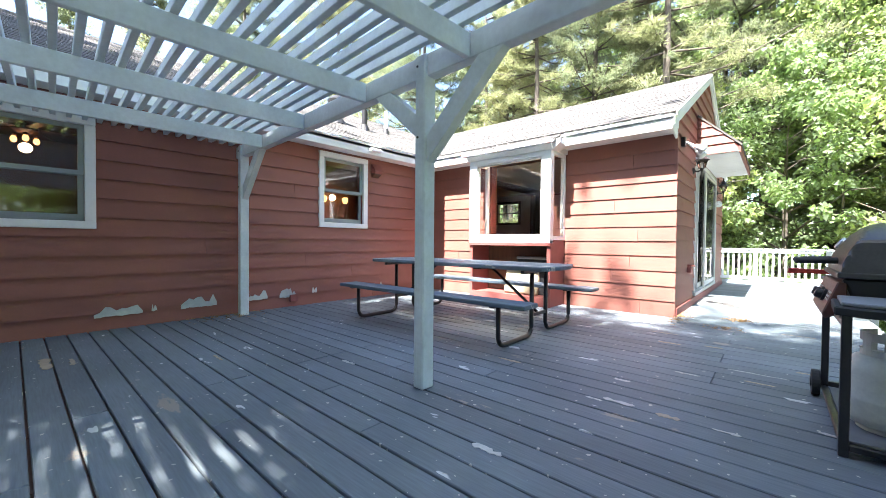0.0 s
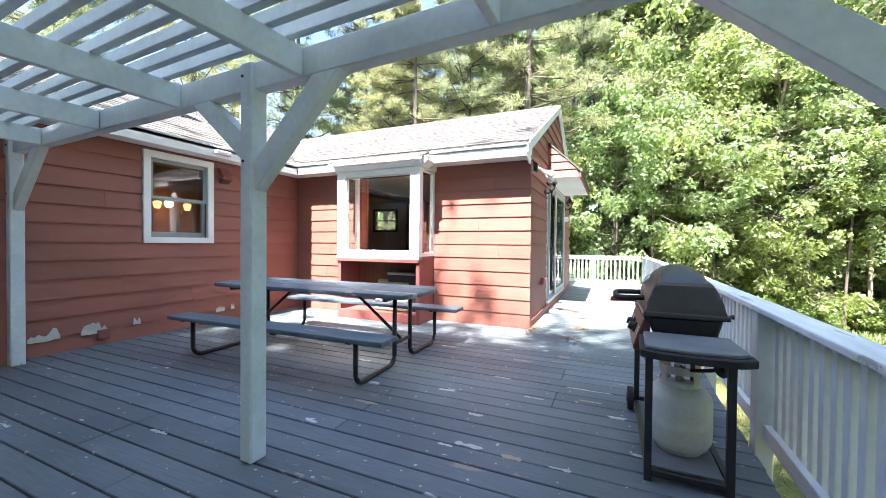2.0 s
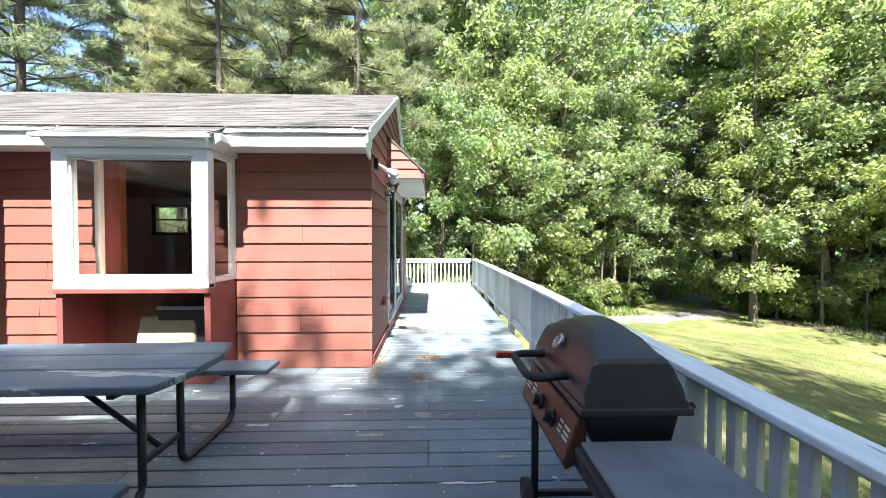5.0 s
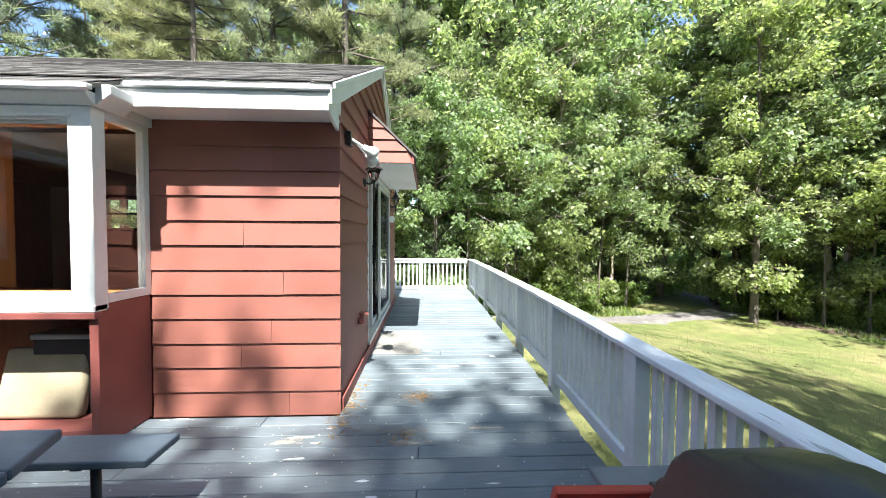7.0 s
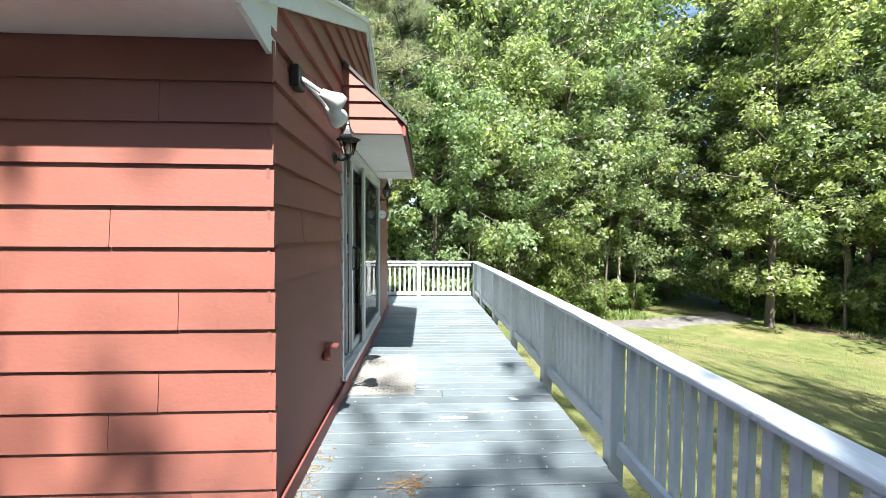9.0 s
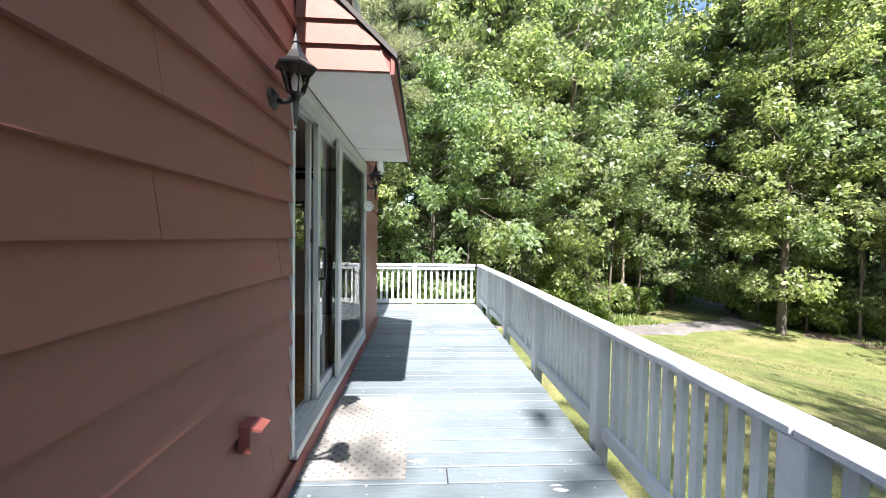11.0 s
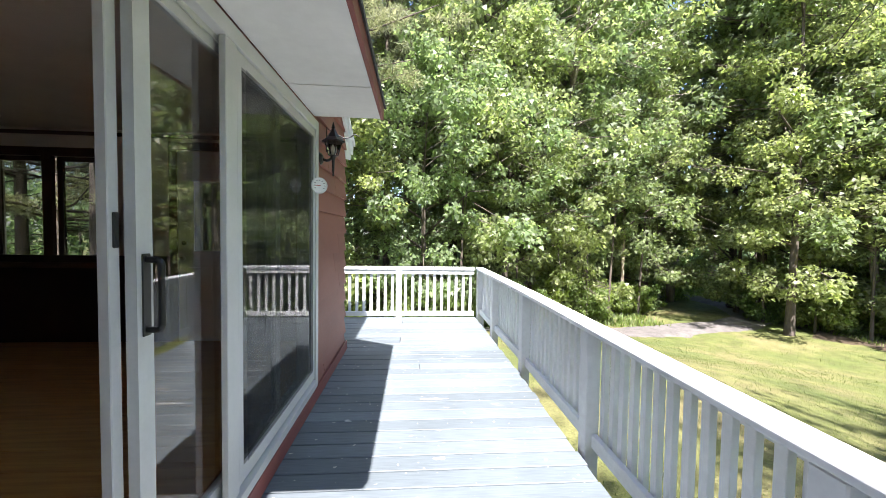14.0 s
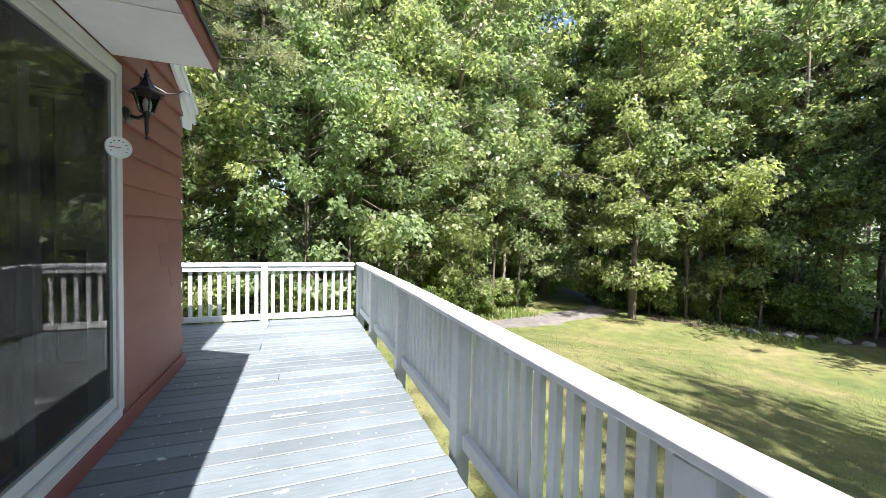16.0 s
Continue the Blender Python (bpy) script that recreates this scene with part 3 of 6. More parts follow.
part("soffit", box(-4.08, X_SIDE + 0.02, EAVE_Y + 0.026, Y_FRONT - 0.03, 2.372, 2.386), SOFFIT, roof_add)
for near, far, name in ((EAVE_Y - 0.01, RIDGE_Y, "rake_board"), (2 * RIDGE_Y - EAVE_Y + 0.01, RIDGE_Y, "rake_board")):
    zl = EAVE_Z - 0.012
    part(name, prism([(near, zl), (far, RIDGE_Z - 0.012), (far, RIDGE_Z - 0.16), (near + (0.3 if far > near else -0.3), zl + 0.3 * SLOPE - 0.17), (near, zl - 0.14)], "x", X_SIDE + 0.03, X_SIDE + 0.056, 0.003), WHITE, roof_add)
    part("rake_moulding", prism([(near, zl + 0.012), (far, RIDGE_Z), (far, RIDGE_Z - 0.045), (near, zl - 0.033)], "x", X_SIDE + 0.058, X_SIDE + 0.082, 0.003), WHITE, roof_add)
e0 = EAVE_Y
part("eave_return", prism([(e0, 2.5), (e0 + 0.42, 2.64), (Y_FRONT + 0.02, 2.30), (e0 + 0.03, 2.365)], "x", X_SIDE + 0.004, X_SIDE + 0.029, 0.002), WHITE, roof_add)
f0 = 2 * RIDGE_Y - EAVE_Y
part("eave_return", prism([(f0, 2.5), (f0 - 0.42, 2.64), (Y_NORTH + 0.01, 2.30), (f0 - 0.03, 2.34)], "x", X_SIDE + 0.004, X_SIDE + 0.029, 0.002), WHITE, roof_add)

RUN = 3.6
roof_main = tagged(part("roof_main", roof_slab([(X_EAVE, -5.2, MAIN_Z), (X_EAVE, 6.3, MAIN_Z)], [(X_EAVE - RUN, -5.2, MAIN_Z + RUN * MAIN_SLOPE), (X_EAVE - RUN, 14.0, MAIN_Z + RUN * MAIN_SLOPE)]), WHITE),
                   "long house roof of dark weathered shingles with a white fascia", "roof", kind="structure")
part("rear_slope", roof_slab([(X_EAVE - 2 * RUN, -5.2, MAIN_Z), (X_EAVE - 2 * RUN, 14.0, MAIN_Z)], [(X_EAVE - RUN - 0.002, -5.2, MAIN_Z + RUN * MAIN_SLOPE), (X_EAVE - RUN - 0.002, 14.0, MAIN_Z + RUN * MAIN_SLOPE)]), SHINGLE, roof_main)
up_main = Vector((-1, 0, MAIN_SLOPE)).normalized()
shingles(roof_main, (X_EAVE + 0.02, -3.0, MAIN_Z + 0.001), (0, 1, 0), up_main, 13.5, RUN * math.hypot(1, MAIN_SLOPE), 4,
         lambda p: p.y < 6.25 or p.z > EAVE_Z + (p.y - EAVE_Y) * SLOPE - 0.02)
part("fascia", box(X_EAVE - 0.024, X_EAVE, -5.2, 6.145, 2.36, 2.5, 0.003), WHITE, roof_main)
part("drip_edge", box(X_EAVE - 0.02, X_EAVE + 0.03, -5.2, 6.14, 2.504, 2.53, 0.004), WHITE, roof_main)
part("soffit", box(X_MAIN + 0.03, X_EAVE - 0.026, -5.2, 6.49, 2.372, 2.386), SOFFIT, roof_main)
part("downspout_outlet", box(X_EAVE + 0.002, X_EAVE + 0.09, 4.62, 4.84, 2.4, 2.45, 0.008), WHITE, roof_main, "white gutter outlet box")


def roof_pipe(x, y, h, r, material, label, cowl=False):
    z = MAIN_Z + (X_EAVE - x) * MAIN_SLOPE
    g = grp("roof_vent", (x, y, z), label, "vent")
    part("pipe", lathe([(r, -0.08), (r, h), (r * 0.8, h + 0.005)], 14), material, g, smooth=False)
    part("flashing", lathe([(r * 2.2, -0.06), (r * 1.2, 0.1), (r * 1.02, 0.11)], 14), BLACK_STEEL, g)
    if cowl:
        part("cowl", lathe([(r * 0.6, h), (r * 1.7, h + 0.02), (r * 1.9, h + 0.13), (r * 1.2, h + 0.2), (r * 0.2, h + 0.22)], 14), BLACK_STEEL, g)


roof_pipe(-5.6, 5.0, 0.28, 0.09, BLACK_STEEL, "squat black metal roof vent with a cowl", True)
roof_pipe(-5.5, 5.6, 0.42, 0.055, BLACK_STEEL, "dark plumbing vent pipe standing on the shingles")
roof_pipe(-5.9, 6.5, 0.5, 0.045, WHITE, "white plastic vent pipe standing on the shingles")


# ---- windows of the main wall ----
def house_window(name, y0, y1, z0, z1, label):
    w = grp(name, (X_MAIN, 0, 0), label, "window", kind="structure")
    t = 0.085
    for b in ((y0 - t, y1 + t, z1, z1 + t), (y0 - t, y1 + t, z0 - t * 0.9, z0)):
        part("casing", box(0.0, 0.05, *b, 0.004), WHITE, w)
    for a in (y0 - t, y1):
        part("casing", box(0.0, 0.046, a, a + t, z0, z1, 0.004), WHITE, w)
    mid = (z0 + z1) / 2
    for za, zb, d, n in ((mid - 0.02, z1, 0.0, "upper_sash"), (z0, mid + 0.02, -0.035, "lower_sash")):
        bm = bmesh.new()
        e = 0.045
        add_box(bm, d - 0.03, d, y0, y0 + e, za, zb)
        add_box(bm, d - 0.03, d, y1 - e, y1, za, zb)
        add_box(bm, d - 0.03, d, y0 + e, y1 - e, za, za + (0.07 if n == "lower_sash" else e))
        add_box(bm, d - 0.03, d, y0 + e, y1 - e, zb - e, zb)
        sash = part(n, bm, BRONZE, w)
        pane = part("pane", box(d - 0.018, d - 0.014, y0 + e, y1 - e, za + e, zb - e), GLASS, sash)
        pane.visible_shadow = False
    return w


house_window("window_1", *BIG, "wide double-hung window in white casing, lamp glowing inside")
house_window("window_2", *SMALL, "small double-hung window in white casing, sconce glowing inside")

# ---- bay window ----
bay = grp("window_bay", (0, 0, 0), "white boxed-out picture window with glazed sides over an open red bin", "window", kind="structure")
BX0, BX1, BY = -3.06, -1.59, 5.975
for a in (BX0, BX1 - 0.15):
    part("casing", box(a, a + 0.15, BY - 0.02, BY + 0.09, 0.95, 2.30, 0.004), WHITE, bay)
part("header", box(BX0 + 0.15, BX1 - 0.15, BY - 0.016, BY + 0.09, 2.21, 2.30, 0.004), WHITE, bay)
part("header_moulding", box(BX0 + 0.12, BX1 - 0.12, BY - 0.034, BY - 0.02, 2.225, 2.25, 0.004), WHITE, bay)
part("sill", box(BX0, BX1, BY - 0.03, BY + 0.08, 0.945, 0.99, 0.005), WHITE, bay)
part("lower_casing", box(BX0 + 0.15, BX1 - 0.15, BY - 0.016, BY + 0.09, 0.99, 1.06, 0.004), WHITE, bay)
pane = part("pane", box(BX0 + 0.15, BX1 - 0.15, BY + 0.03, BY + 0.034, 1.06, 2.21), GLASS, bay)
pane.visible_shadow = False
bead = bmesh.new()
for q in ((BX0 + 0.15, BX0 + 0.17, 1.06, 2.21), (BX1 - 0.17, BX1 - 0.15, 1.06, 2.21), (BX0 + 0.17, BX1 - 0.17, 1.06, 1.08), (BX0 + 0.17, BX1 - 0.17, 2.19, 2.21)):
    add_box(bead, q[0], q[1], BY + 0.004, BY + 0.03, q[2], q[3])
part("glazing_bead", bead, ALUMINIUM, bay)
for a, b in ((BX0, BX0 + 0.06), (BX1 - 0.06, BX1)):
    part("side_stile", box(a, b, Y_FRONT - 0.09, Y_FRONT - 0.028, 0.99, 2.33, 0.004), WHITE, bay)
    part("side_rail", box(a, b, BY + 0.09, Y_FRONT - 0.09, 0.99, 1.05, 0.004), WHITE, bay)
    part("side_rail", box(a, b, BY + 0.09, Y_FRONT - 0.09, 2.25, 2.33, 0.004), WHITE, bay)
    pane = part("side_pane", box((a + b) / 2, (a + b) / 2 + 0.004, BY + 0.09, Y_FRONT - 0.09, 1.05, 2.25), GLASS, bay)
    pane.visible_shadow = False
part("bay_floor", box(BX0 + 0.06, BX1 - 0.06, BY + 0.09, Y_FRONT + 0.15, 0.995, 1.02), PINE_PANEL, bay, "varnished pine seat board")
part("bay_ceiling", box(BX0 + 0.06, BX1 - 0.06, BY + 0.09, Y_FRONT + 0.15, 2.3, 2.325), PINE_PANEL, bay)
# its own little roof and crown
part("crown", prism([(BY - 0.03, 2.302), (BY - 0.09, 2.365), (BY - 0.09, 2.385), (Y_FRONT - 0.03, 2.385), (Y_FRONT - 0.03, 2.302)], "x", BX0 - 0.03, BX1 + 0.03, 0.004), WHITE, bay)
part("crown_return", prism([(BX1 + 0.03, 2.30), (BX1 + 0.13, 2.38), (BX1 + 0.13, 2.44), (BX1 + 0.03, 2.44)], "y", BY - 0.02, EAVE_Y + 0.04, 0.004), WHITE, bay)
bay_slab = part("bay_roof", roof_slab([(BX0 - 0.08, BY - 0.12, 2.405), (BX1 + 0.08, BY - 0.12, 2.405)], [(BX0 + 0.1, EAVE_Y + 0.5, EAVE_Z + 0.5 * SLOPE - 0.012), (BX1 + 0.02, EAVE_Y + 0.5, EAVE_Z + 0.5 * SLOPE - 0.012)], 0.03), SHINGLE, bay)
up_bay = Vector((0, 0.795, EAVE_Z + 0.5 * SLOPE - 0.012 - 2.405)).normalized()
shingles(bay, (BX0 - 0.08, BY - 0.135, 2.402), (1, 0, 0), up_bay, BX1 - BX0 + 0.16, 0.82, 9)
part("bay_drip_edge", box(BX0 - 0.085, BX1 + 0.085, BY - 0.15, BY - 0.1, 2.372, 2.404, 0.004), WHITE, bay)
# open bin below
for a, b in ((BX0 + 0.01, BX0 + 0.05), (BX1 - 0.05, BX1 - 0.01)):
    part("bin_side", box(a, b, BY + 0.045, Y_FRONT - 0.027, 0.0, 0.988, 0.003), RED_TRIM, bay)
for a in (BX0 + 0.0, BX1 - 0.06):
    part("bin_stile", box(a, a + 0.06, BY + 0.0, BY + 0.04, 0.0, 0.9, 0.003), RED_TRIM, bay)
part("bin_head", box(BX0 + 0.0, BX1, BY - 0.03, BY + 0.04, 0.9, 0.943, 0.004), RED_TRIM, bay)
part("bin_kick", box(BX0 + 0.06, BX1 - 0.06, BY + 0.0, BY + 0.04, 0.0, 0.14, 0.003), RED_TRIM, bay)
part("bin_floor", box(BX0 + 0.05, BX1 - 0.05, BY + 0.04, Y_FRONT - 0.03, 0.1, 0.125), RED_TRIM, bay)
# back and top lining are darker than the red sides
part("bin_back", box(BX0 + 0.05, BX1 - 0.05, Y_FRONT - 0.026, Y_FRONT - 0.004, 0.12, 0.9), INNER, bay, "dark brown back board")
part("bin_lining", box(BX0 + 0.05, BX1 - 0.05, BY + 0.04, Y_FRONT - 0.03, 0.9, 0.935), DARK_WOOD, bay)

cushion = grp("folded_chair_cushion", (-2.2, 6.2, 0.126), "folded beige canvas cushion leaning in the open bin", "cushion")
bm = box(-0.3, 0.3, -0.05, 0.05, 0.0, 0.5, 0.035, 3)
bmesh.ops.rotate(bm, verts=bm.verts, cent=(0, 0, 0), matrix=Matrix.Rotation(radians(-14), 3, "X"))
part("canvas_cover", bm, BEIGE, cushion, smooth=True)
box2 = grp("dark_storage_box", (-2.0, 6.36, 0.126), "dark plastic storage box with a grey lid inside the bin", "box")
part("box_body", box(-0.3, 0.3, -0.1, 0.08, 0, 0.56, 0.012, 2), BLACK_STEEL, box2)
part("lid", box(-0.31, 0.31, -0.11, 0.09, 0.56, 0.6, 0.01, 2), BRONZE, box2, "grey lid")

# ---- hood over the door ----
HY0, HY1, HX, HZ, HTOP = 8.08, 10.66, 0.43, 2.37, 3.02
hood = tagged(part("hood_soffit", box(X_SIDE + 0.027, HX, HY0, HY1, HZ - 0.012, HZ), SOFFIT), "projecting white-lined hood over the sliding door, sides clad in red", "canopy", kind="structure")
hood.name = "trim_hood"
part("hood_roof", prism([(X_SIDE + 0.005, HTOP + 0.02), (HX + 0.035, HZ + 0.1), (HX + 0.035, HZ + 0.065), (X_SIDE + 0.005, HTOP - 0.015)], "y", HY0 - 0.03, HY1 + 0.03), SHINGLE, hood)
part("edge_trim", box(HX - 0.005, HX + 0.02, HY0 - 0.014, HY1 + 0.014, HZ - 0.02, HZ + 0.09, 0.003), RED_TRIM, hood)
part("soffit_joint", box(X_SIDE + 0.03, HX - 0.008, 9.98, 9.992, HZ - 0.017, HZ - 0.013), SOFFIT, hood)
for yy, out in ((HY0, -1), (HY1, 1)):
    part("end_panel", prism([(X_SIDE + 0.027, HZ), (HX - 0.008, HZ), (HX - 0.008, HZ + 0.09), (X_SIDE + 0.027, HTOP - 0.03)], "y", yy, yy - out * 0.02), RED_TRIM, hood)
    k = 0
    for za in (HZ - 0.005, HZ + 0.14, HZ + 0.28, HZ + 0.42):
        zb = min(za + 0.15, HTOP - 0.05)
        lim = lambda z: HX - 0.008 - max(z - HZ - 0.085, 0) * (HX - 0.008 - X_SIDE - 0.027) / (HTOP - HZ - 0.12)
        board("siding_board", "y", yy, out, ((X_SIDE + 0.027, lim(za)), (X_SIDE + 0.027, lim(zb))), (za, zb), (0.024, 0.006), RED, hood)

# ---- sliding door ----
door = grp("door_sliding", (X_SIDE, 0, 0), "white aluminium sliding patio door, one leaf slid open", "door", kind="structure")
y0, y1, z0, z1 = DOOR
part("jamb", box(-0.03, 0.035, y0 - 0.03, y0 + 0.012, z0 - 0.02, z1 + 0.03, 0.003), ALUMINIUM, door)
part("inner_jamb", box(-0.13, -0.031, y0 - 0.028, y0 + 0.006, z0 - 0.02, z1 + 0.03, 0.003), BRONZE, door, "dull grey inner jamb")
part("jamb", box(-0.13, 0.035, y1 - 0.05, y1 + 0.02, z0 - 0.02, z1 + 0.03, 0.003), ALUMINIUM, door)
part("head", box(-0.13, 0.035, y0 + 0.012, y1 - 0.05, z1 - 0.05, z1 + 0.03, 0.003), ALUMINIUM, door)
head = bmesh.new()
for d in (-0.1, -0.06, -0.02):
    add_box(head, d, d + 0.008, y0 + 0.04, y1 - 0.05, z1 - 0.075, z1 - 0.05)
part("head_track", head, ALUMINIUM, door)
part("sill", box(-0.14, 0.05, y0 + 0.012, y1 - 0.05, z0 - 0.045, z0 + 0.006, 0.002), ALUMINIUM, door)
track = bmesh.new()
for d in (-0.1, -0.055, -0.01):
    add_box(track, d, d + 0.006, y0 + 0.04, y1 - 0.05, z0 + 0.004, z0 + 0.018)
part("sill_track", track, ALUMINIUM, door)


def leaf(name, ya, yb, d, stile, glass, label):
    bm = bmesh.new()
    zb, zt = z0 + 0.02, z1 - 0.055
    add_box(bm, d, d + 0.035, ya, ya + stile, zb, zt)
    add_box(bm, d, d + 0.035, yb - stile, yb, zb, zt)
    add_box(bm, d, d + 0.035, ya + stile, yb - stile, zb, zb + 0.08)
    add_box(bm, d, d + 0.035, ya + stile, yb - stile, zt - 0.06, zt)
    f = part(name, bm, ALUMINIUM, door, label)
    g = part("pane", box(d + 0.015, d + 0.02, ya + stile, yb - stile, zb + 0.08, zt - 0.06), glass, f)
    g.visible_shadow = False
    return f


fixed = leaf("fixed_leaf", 9.318, y1 - 0.05, -0.015, 0.045, DARK_GLASS, "fixed leaf with a dark insect screen look")
part("insect_screen", box(0.024, 0.026, 9.4, y1 - 0.11, z0 + 0.1, z1 - 0.115), MESH, fixed, "fine dark insect screen")
slide = leaf("sliding_leaf", 8.725, 10.0, -0.06, 0.075, GLASS, "clear sliding leaf with a dark handle")
part("screen_stile", box(-0.105, -0.07, 8.675, 8.72, z0 + 0.02, z1 - 0.055, 0.003), ALUMINIUM, door)
# a dark strip stands in for the shade in the groove
part("mullion_groove", box(-0.012, 0.012, 9.3, 9.314, z0 + 0.01, z1 - 0.06), IRON, door, "dark strip drawn as the shaded groove between frame and screen")
part("centre_mullion", box(0.0, 0.03, 9.19, 9.298, z0, z1 - 0.05, 0.003), ALUMINIUM, door)
part("handle", tube(rounded([(-0.028, 8.765, 1.09), (0.025, 8.765, 1.09), (0.025, 8.765, 1.32), (-0.028, 8.765, 1.32)], 0.02), 0.011, 8), IRON, slide, "dark bronze pull handle", smooth=True)
part("handle_plate", box(-0.026, -0.02, 8.745, 8.785, 1.07, 1.34, 0.003), IRON, slide)
part("latch", box(-0.072, -0.062, 8.69, 8.71, 1.36, 1.47, 0.003), IRON, door)

# ---- rear room fittings ----
nw = grp("window_rear", (0, Y_NORTH - 0.15, 0), "pair of casements in dark wood casing looking onto trees", "window", kind="structure")
xa, xb, za, zb = NWIN
for b in ((xa - 0.09, xa), (xb, xb + 0.09), ((xa + xb) / 2 - 0.05, (xa + xb) / 2 + 0.05)):
    part("casing", box(b[0], b[1], -0.03, 0.02, za - 0.06, zb + 0.09, 0.004), DARK_WOOD, nw)
part("casing", box(xa, xb, -0.032, 0.02, zb, zb + 0.09, 0.004), DARK_WOOD, nw)
part("stool", box(xa - 0.09, xb + 0.09, -0.06, 0.02, za - 0.06, za, 0.004), DARK_WOOD, nw)
for a, b in ((xa, (xa + xb) / 2 - 0.05), ((xa + xb) / 2 + 0.05, xb)):
    bm = bmesh.new()
    for q in ((a, a + 0.05, za, zb), (b - 0.05, b, za, zb), (a + 0.05, b - 0.05, za, za + 0.05), (a + 0.05, b - 0.05, zb - 0.05, zb)):
        add_box(bm, q[0], q[1], 0.04, 0.08, q[2], q[3])
    s = part("sash", bm, DARK_WOOD, nw)
    # the dimness of the view outside is put into the dark glass tint
    g = part("pane", box(a + 0.05, b - 0.05, 0.058, 0.062, za + 0.05, zb - 0.05), DARK_GLASS, s)
    g.visible_shadow = False
ww = grp("window_rear_west", (0, Y_NORTH - 0.15, 0), "small double-hung window in dark casing onto trees", "window", kind="structure")
xa, xb, za, zb = WWIN
for b in ((xa - 0.08, xa, za - 0.07, zb + 0.08), (xb, xb + 0.08, za - 0.07, zb + 0.08)):
    part("casing", box(b[0], b[1], -0.03, 0.02, b[2], b[3], 0.004), DARK_WOOD, ww)
for b in ((za - 0.07, za), (zb, zb + 0.08)):
    part("casing", box(xa + 0.001, xb - 0.001, -0.028, 0.02, b[0], b[1], 0.004), DARK_WOOD, ww)
part("meeting_rail", box(xa, xb, 0.04, 0.08, (za + zb) / 2 - 0.02, (za + zb) / 2 + 0.02, 0.003), DARK_WOOD, ww)
g = part("pane", box(xa, xb, 0.083, 0.087, za, zb), GLASS, ww)
g.visible_shadow = False
nd = grp("door_rear", (0, Y_NORTH - 0.16, 0.15), "white panelled inner door in dark casing", "door", kind="structure")
xa, xb, _, zt = NDOOR
part("casing", box(xa - 0.09, xa, -0.03, 0.004, 0, zt - 0.05, 0.004), DARK_WOOD, nd)
part("casing", box(xb, xb + 0.09, -0.03, 0.004, 0, zt - 0.05, 0.004), DARK_WOOD, nd)
part("casing", box(xa - 0.09, xb + 0.09, -0.03, 0.004, zt - 0.05, zt + 0.04, 0.004), DARK_WOOD, nd)
slab = part("door_leaf", holed("y", -0.02, 0.004, xa, xb, 0.01, zt - 0.06, [(xa + 0.17, xb - 0.17, 1.03, 1.81)]), WHITE, nd)
# dark tint here too, to dim the daylight in the door's pane
pane = part("pane", box(xa + 0.17, xb - 0.17, -0.006, -0.002, 1.03, 1.81), DARK_GLASS, slab)
pane.visible_shadow = False
for a, b in ((0.1, 0.36), (0.48, 0.75)):
    for c, d in ((0.2, 0.85),):
        part("panel", box(xa + a, xa + b, -0.028, -0.02, c, d, 0.006), WHITE, slab)
part("knob", lathe([(0.01, -0.0), (0.012, 0.03), (0.03, 0.045), (0.02, 0.07)], 12), CHROME, slab).matrix_basis = pose(xa + 0.07, -0.02, 0.95, 90, 0, 0)
part("deadbolt", lathe([(0.025, 0.0), (0.025, 0.02)], 12), IRON, slab).matrix_basis = pose(xa + 0.07, -0.02, 1.12, 90, 0, 0)

# ---- pergola ----
pergola = grp("pergola", (-0.85, 2.59, 0), "pale painted timber pergola with close slats and knee braces", "pergola", rz=-2.9)
for px in (-3.36, 0.0, 2.58):
    part("post", box(px - 0.045, px + 0.045, -0.06, 0.042, 0.0, 2.14, 0.008), PERGOLA, pergola)
    for bx, bz in ((px - 0.02, 2.07), (px - 0.015, 1.62)):
        part("bolt", lathe([(0.008, 0), (0.008, 0.006), (0.004, 0.009)], 8), IRON, pergola).matrix_basis = pose(bx, -0.06, bz, 90, 0, 0)
part("beam", box(-3.55, 2.9, -0.035, 0.045, 2.0, 2.145, 0.006), PERGOLA, pergola)
for px, sides in ((0.0, (-1, 1)), (2.58, (-1,)), (-3.36, (1,))):
    for sg in sides:
        full = sg > 0 or px > 1
        a = 0.58 if full else 0.47
        q = px + sg * 0.043
        part("brace", prism([(q, 1.46 if full else 1.62), (q + sg * a, 2.0), (q + sg * (a - 0.17), 2.0), (q, 1.63 if full else 1.77)], "y", -0.035, 0.035, 0.004), PERGOLA, pergola)
for px in (0.38, -0.64, -1.66, -2.68, 1.38, 2.42):
    part("rafter", box(px - 0.02, px + 0.02, -5.6, -0.04, 2.0, 2.14, 0.004), PERGOLA, pergola)
slat_mesh = part("slat", box(-3.5, 2.85, -0.021, 0.021, 2.142, 2.205, 0.004), PERGOLA, pergola)
slat_mesh.location = (0, -0.12, 0)
for k in range(1, 50):
    ob = new("slat", slat_mesh.data)
    ob.parent = pergola
    ob.location = (random.uniform(-0.02, 0.02), -0.12 - 0.112 * k, 0)

# ---- railing ----
railing = grp("deck_railing", (1.8, 0, 0), "weathered white timber deck railing with a broad flat cap", "railing")


def bow(y):
    """The old railing and the deck's edge wander in and out along their length."""
    return float(np.interp(y, (-4.0, 0.98, 2.45, 6.96, 11.31, 13.9), (-0.24, -0.12, -0.085, 0.04, 0.065, 0.03)))


def bowed(bm):
    for v in bm.verts:
        v.co.x += bow(v.co.y)
    return bm


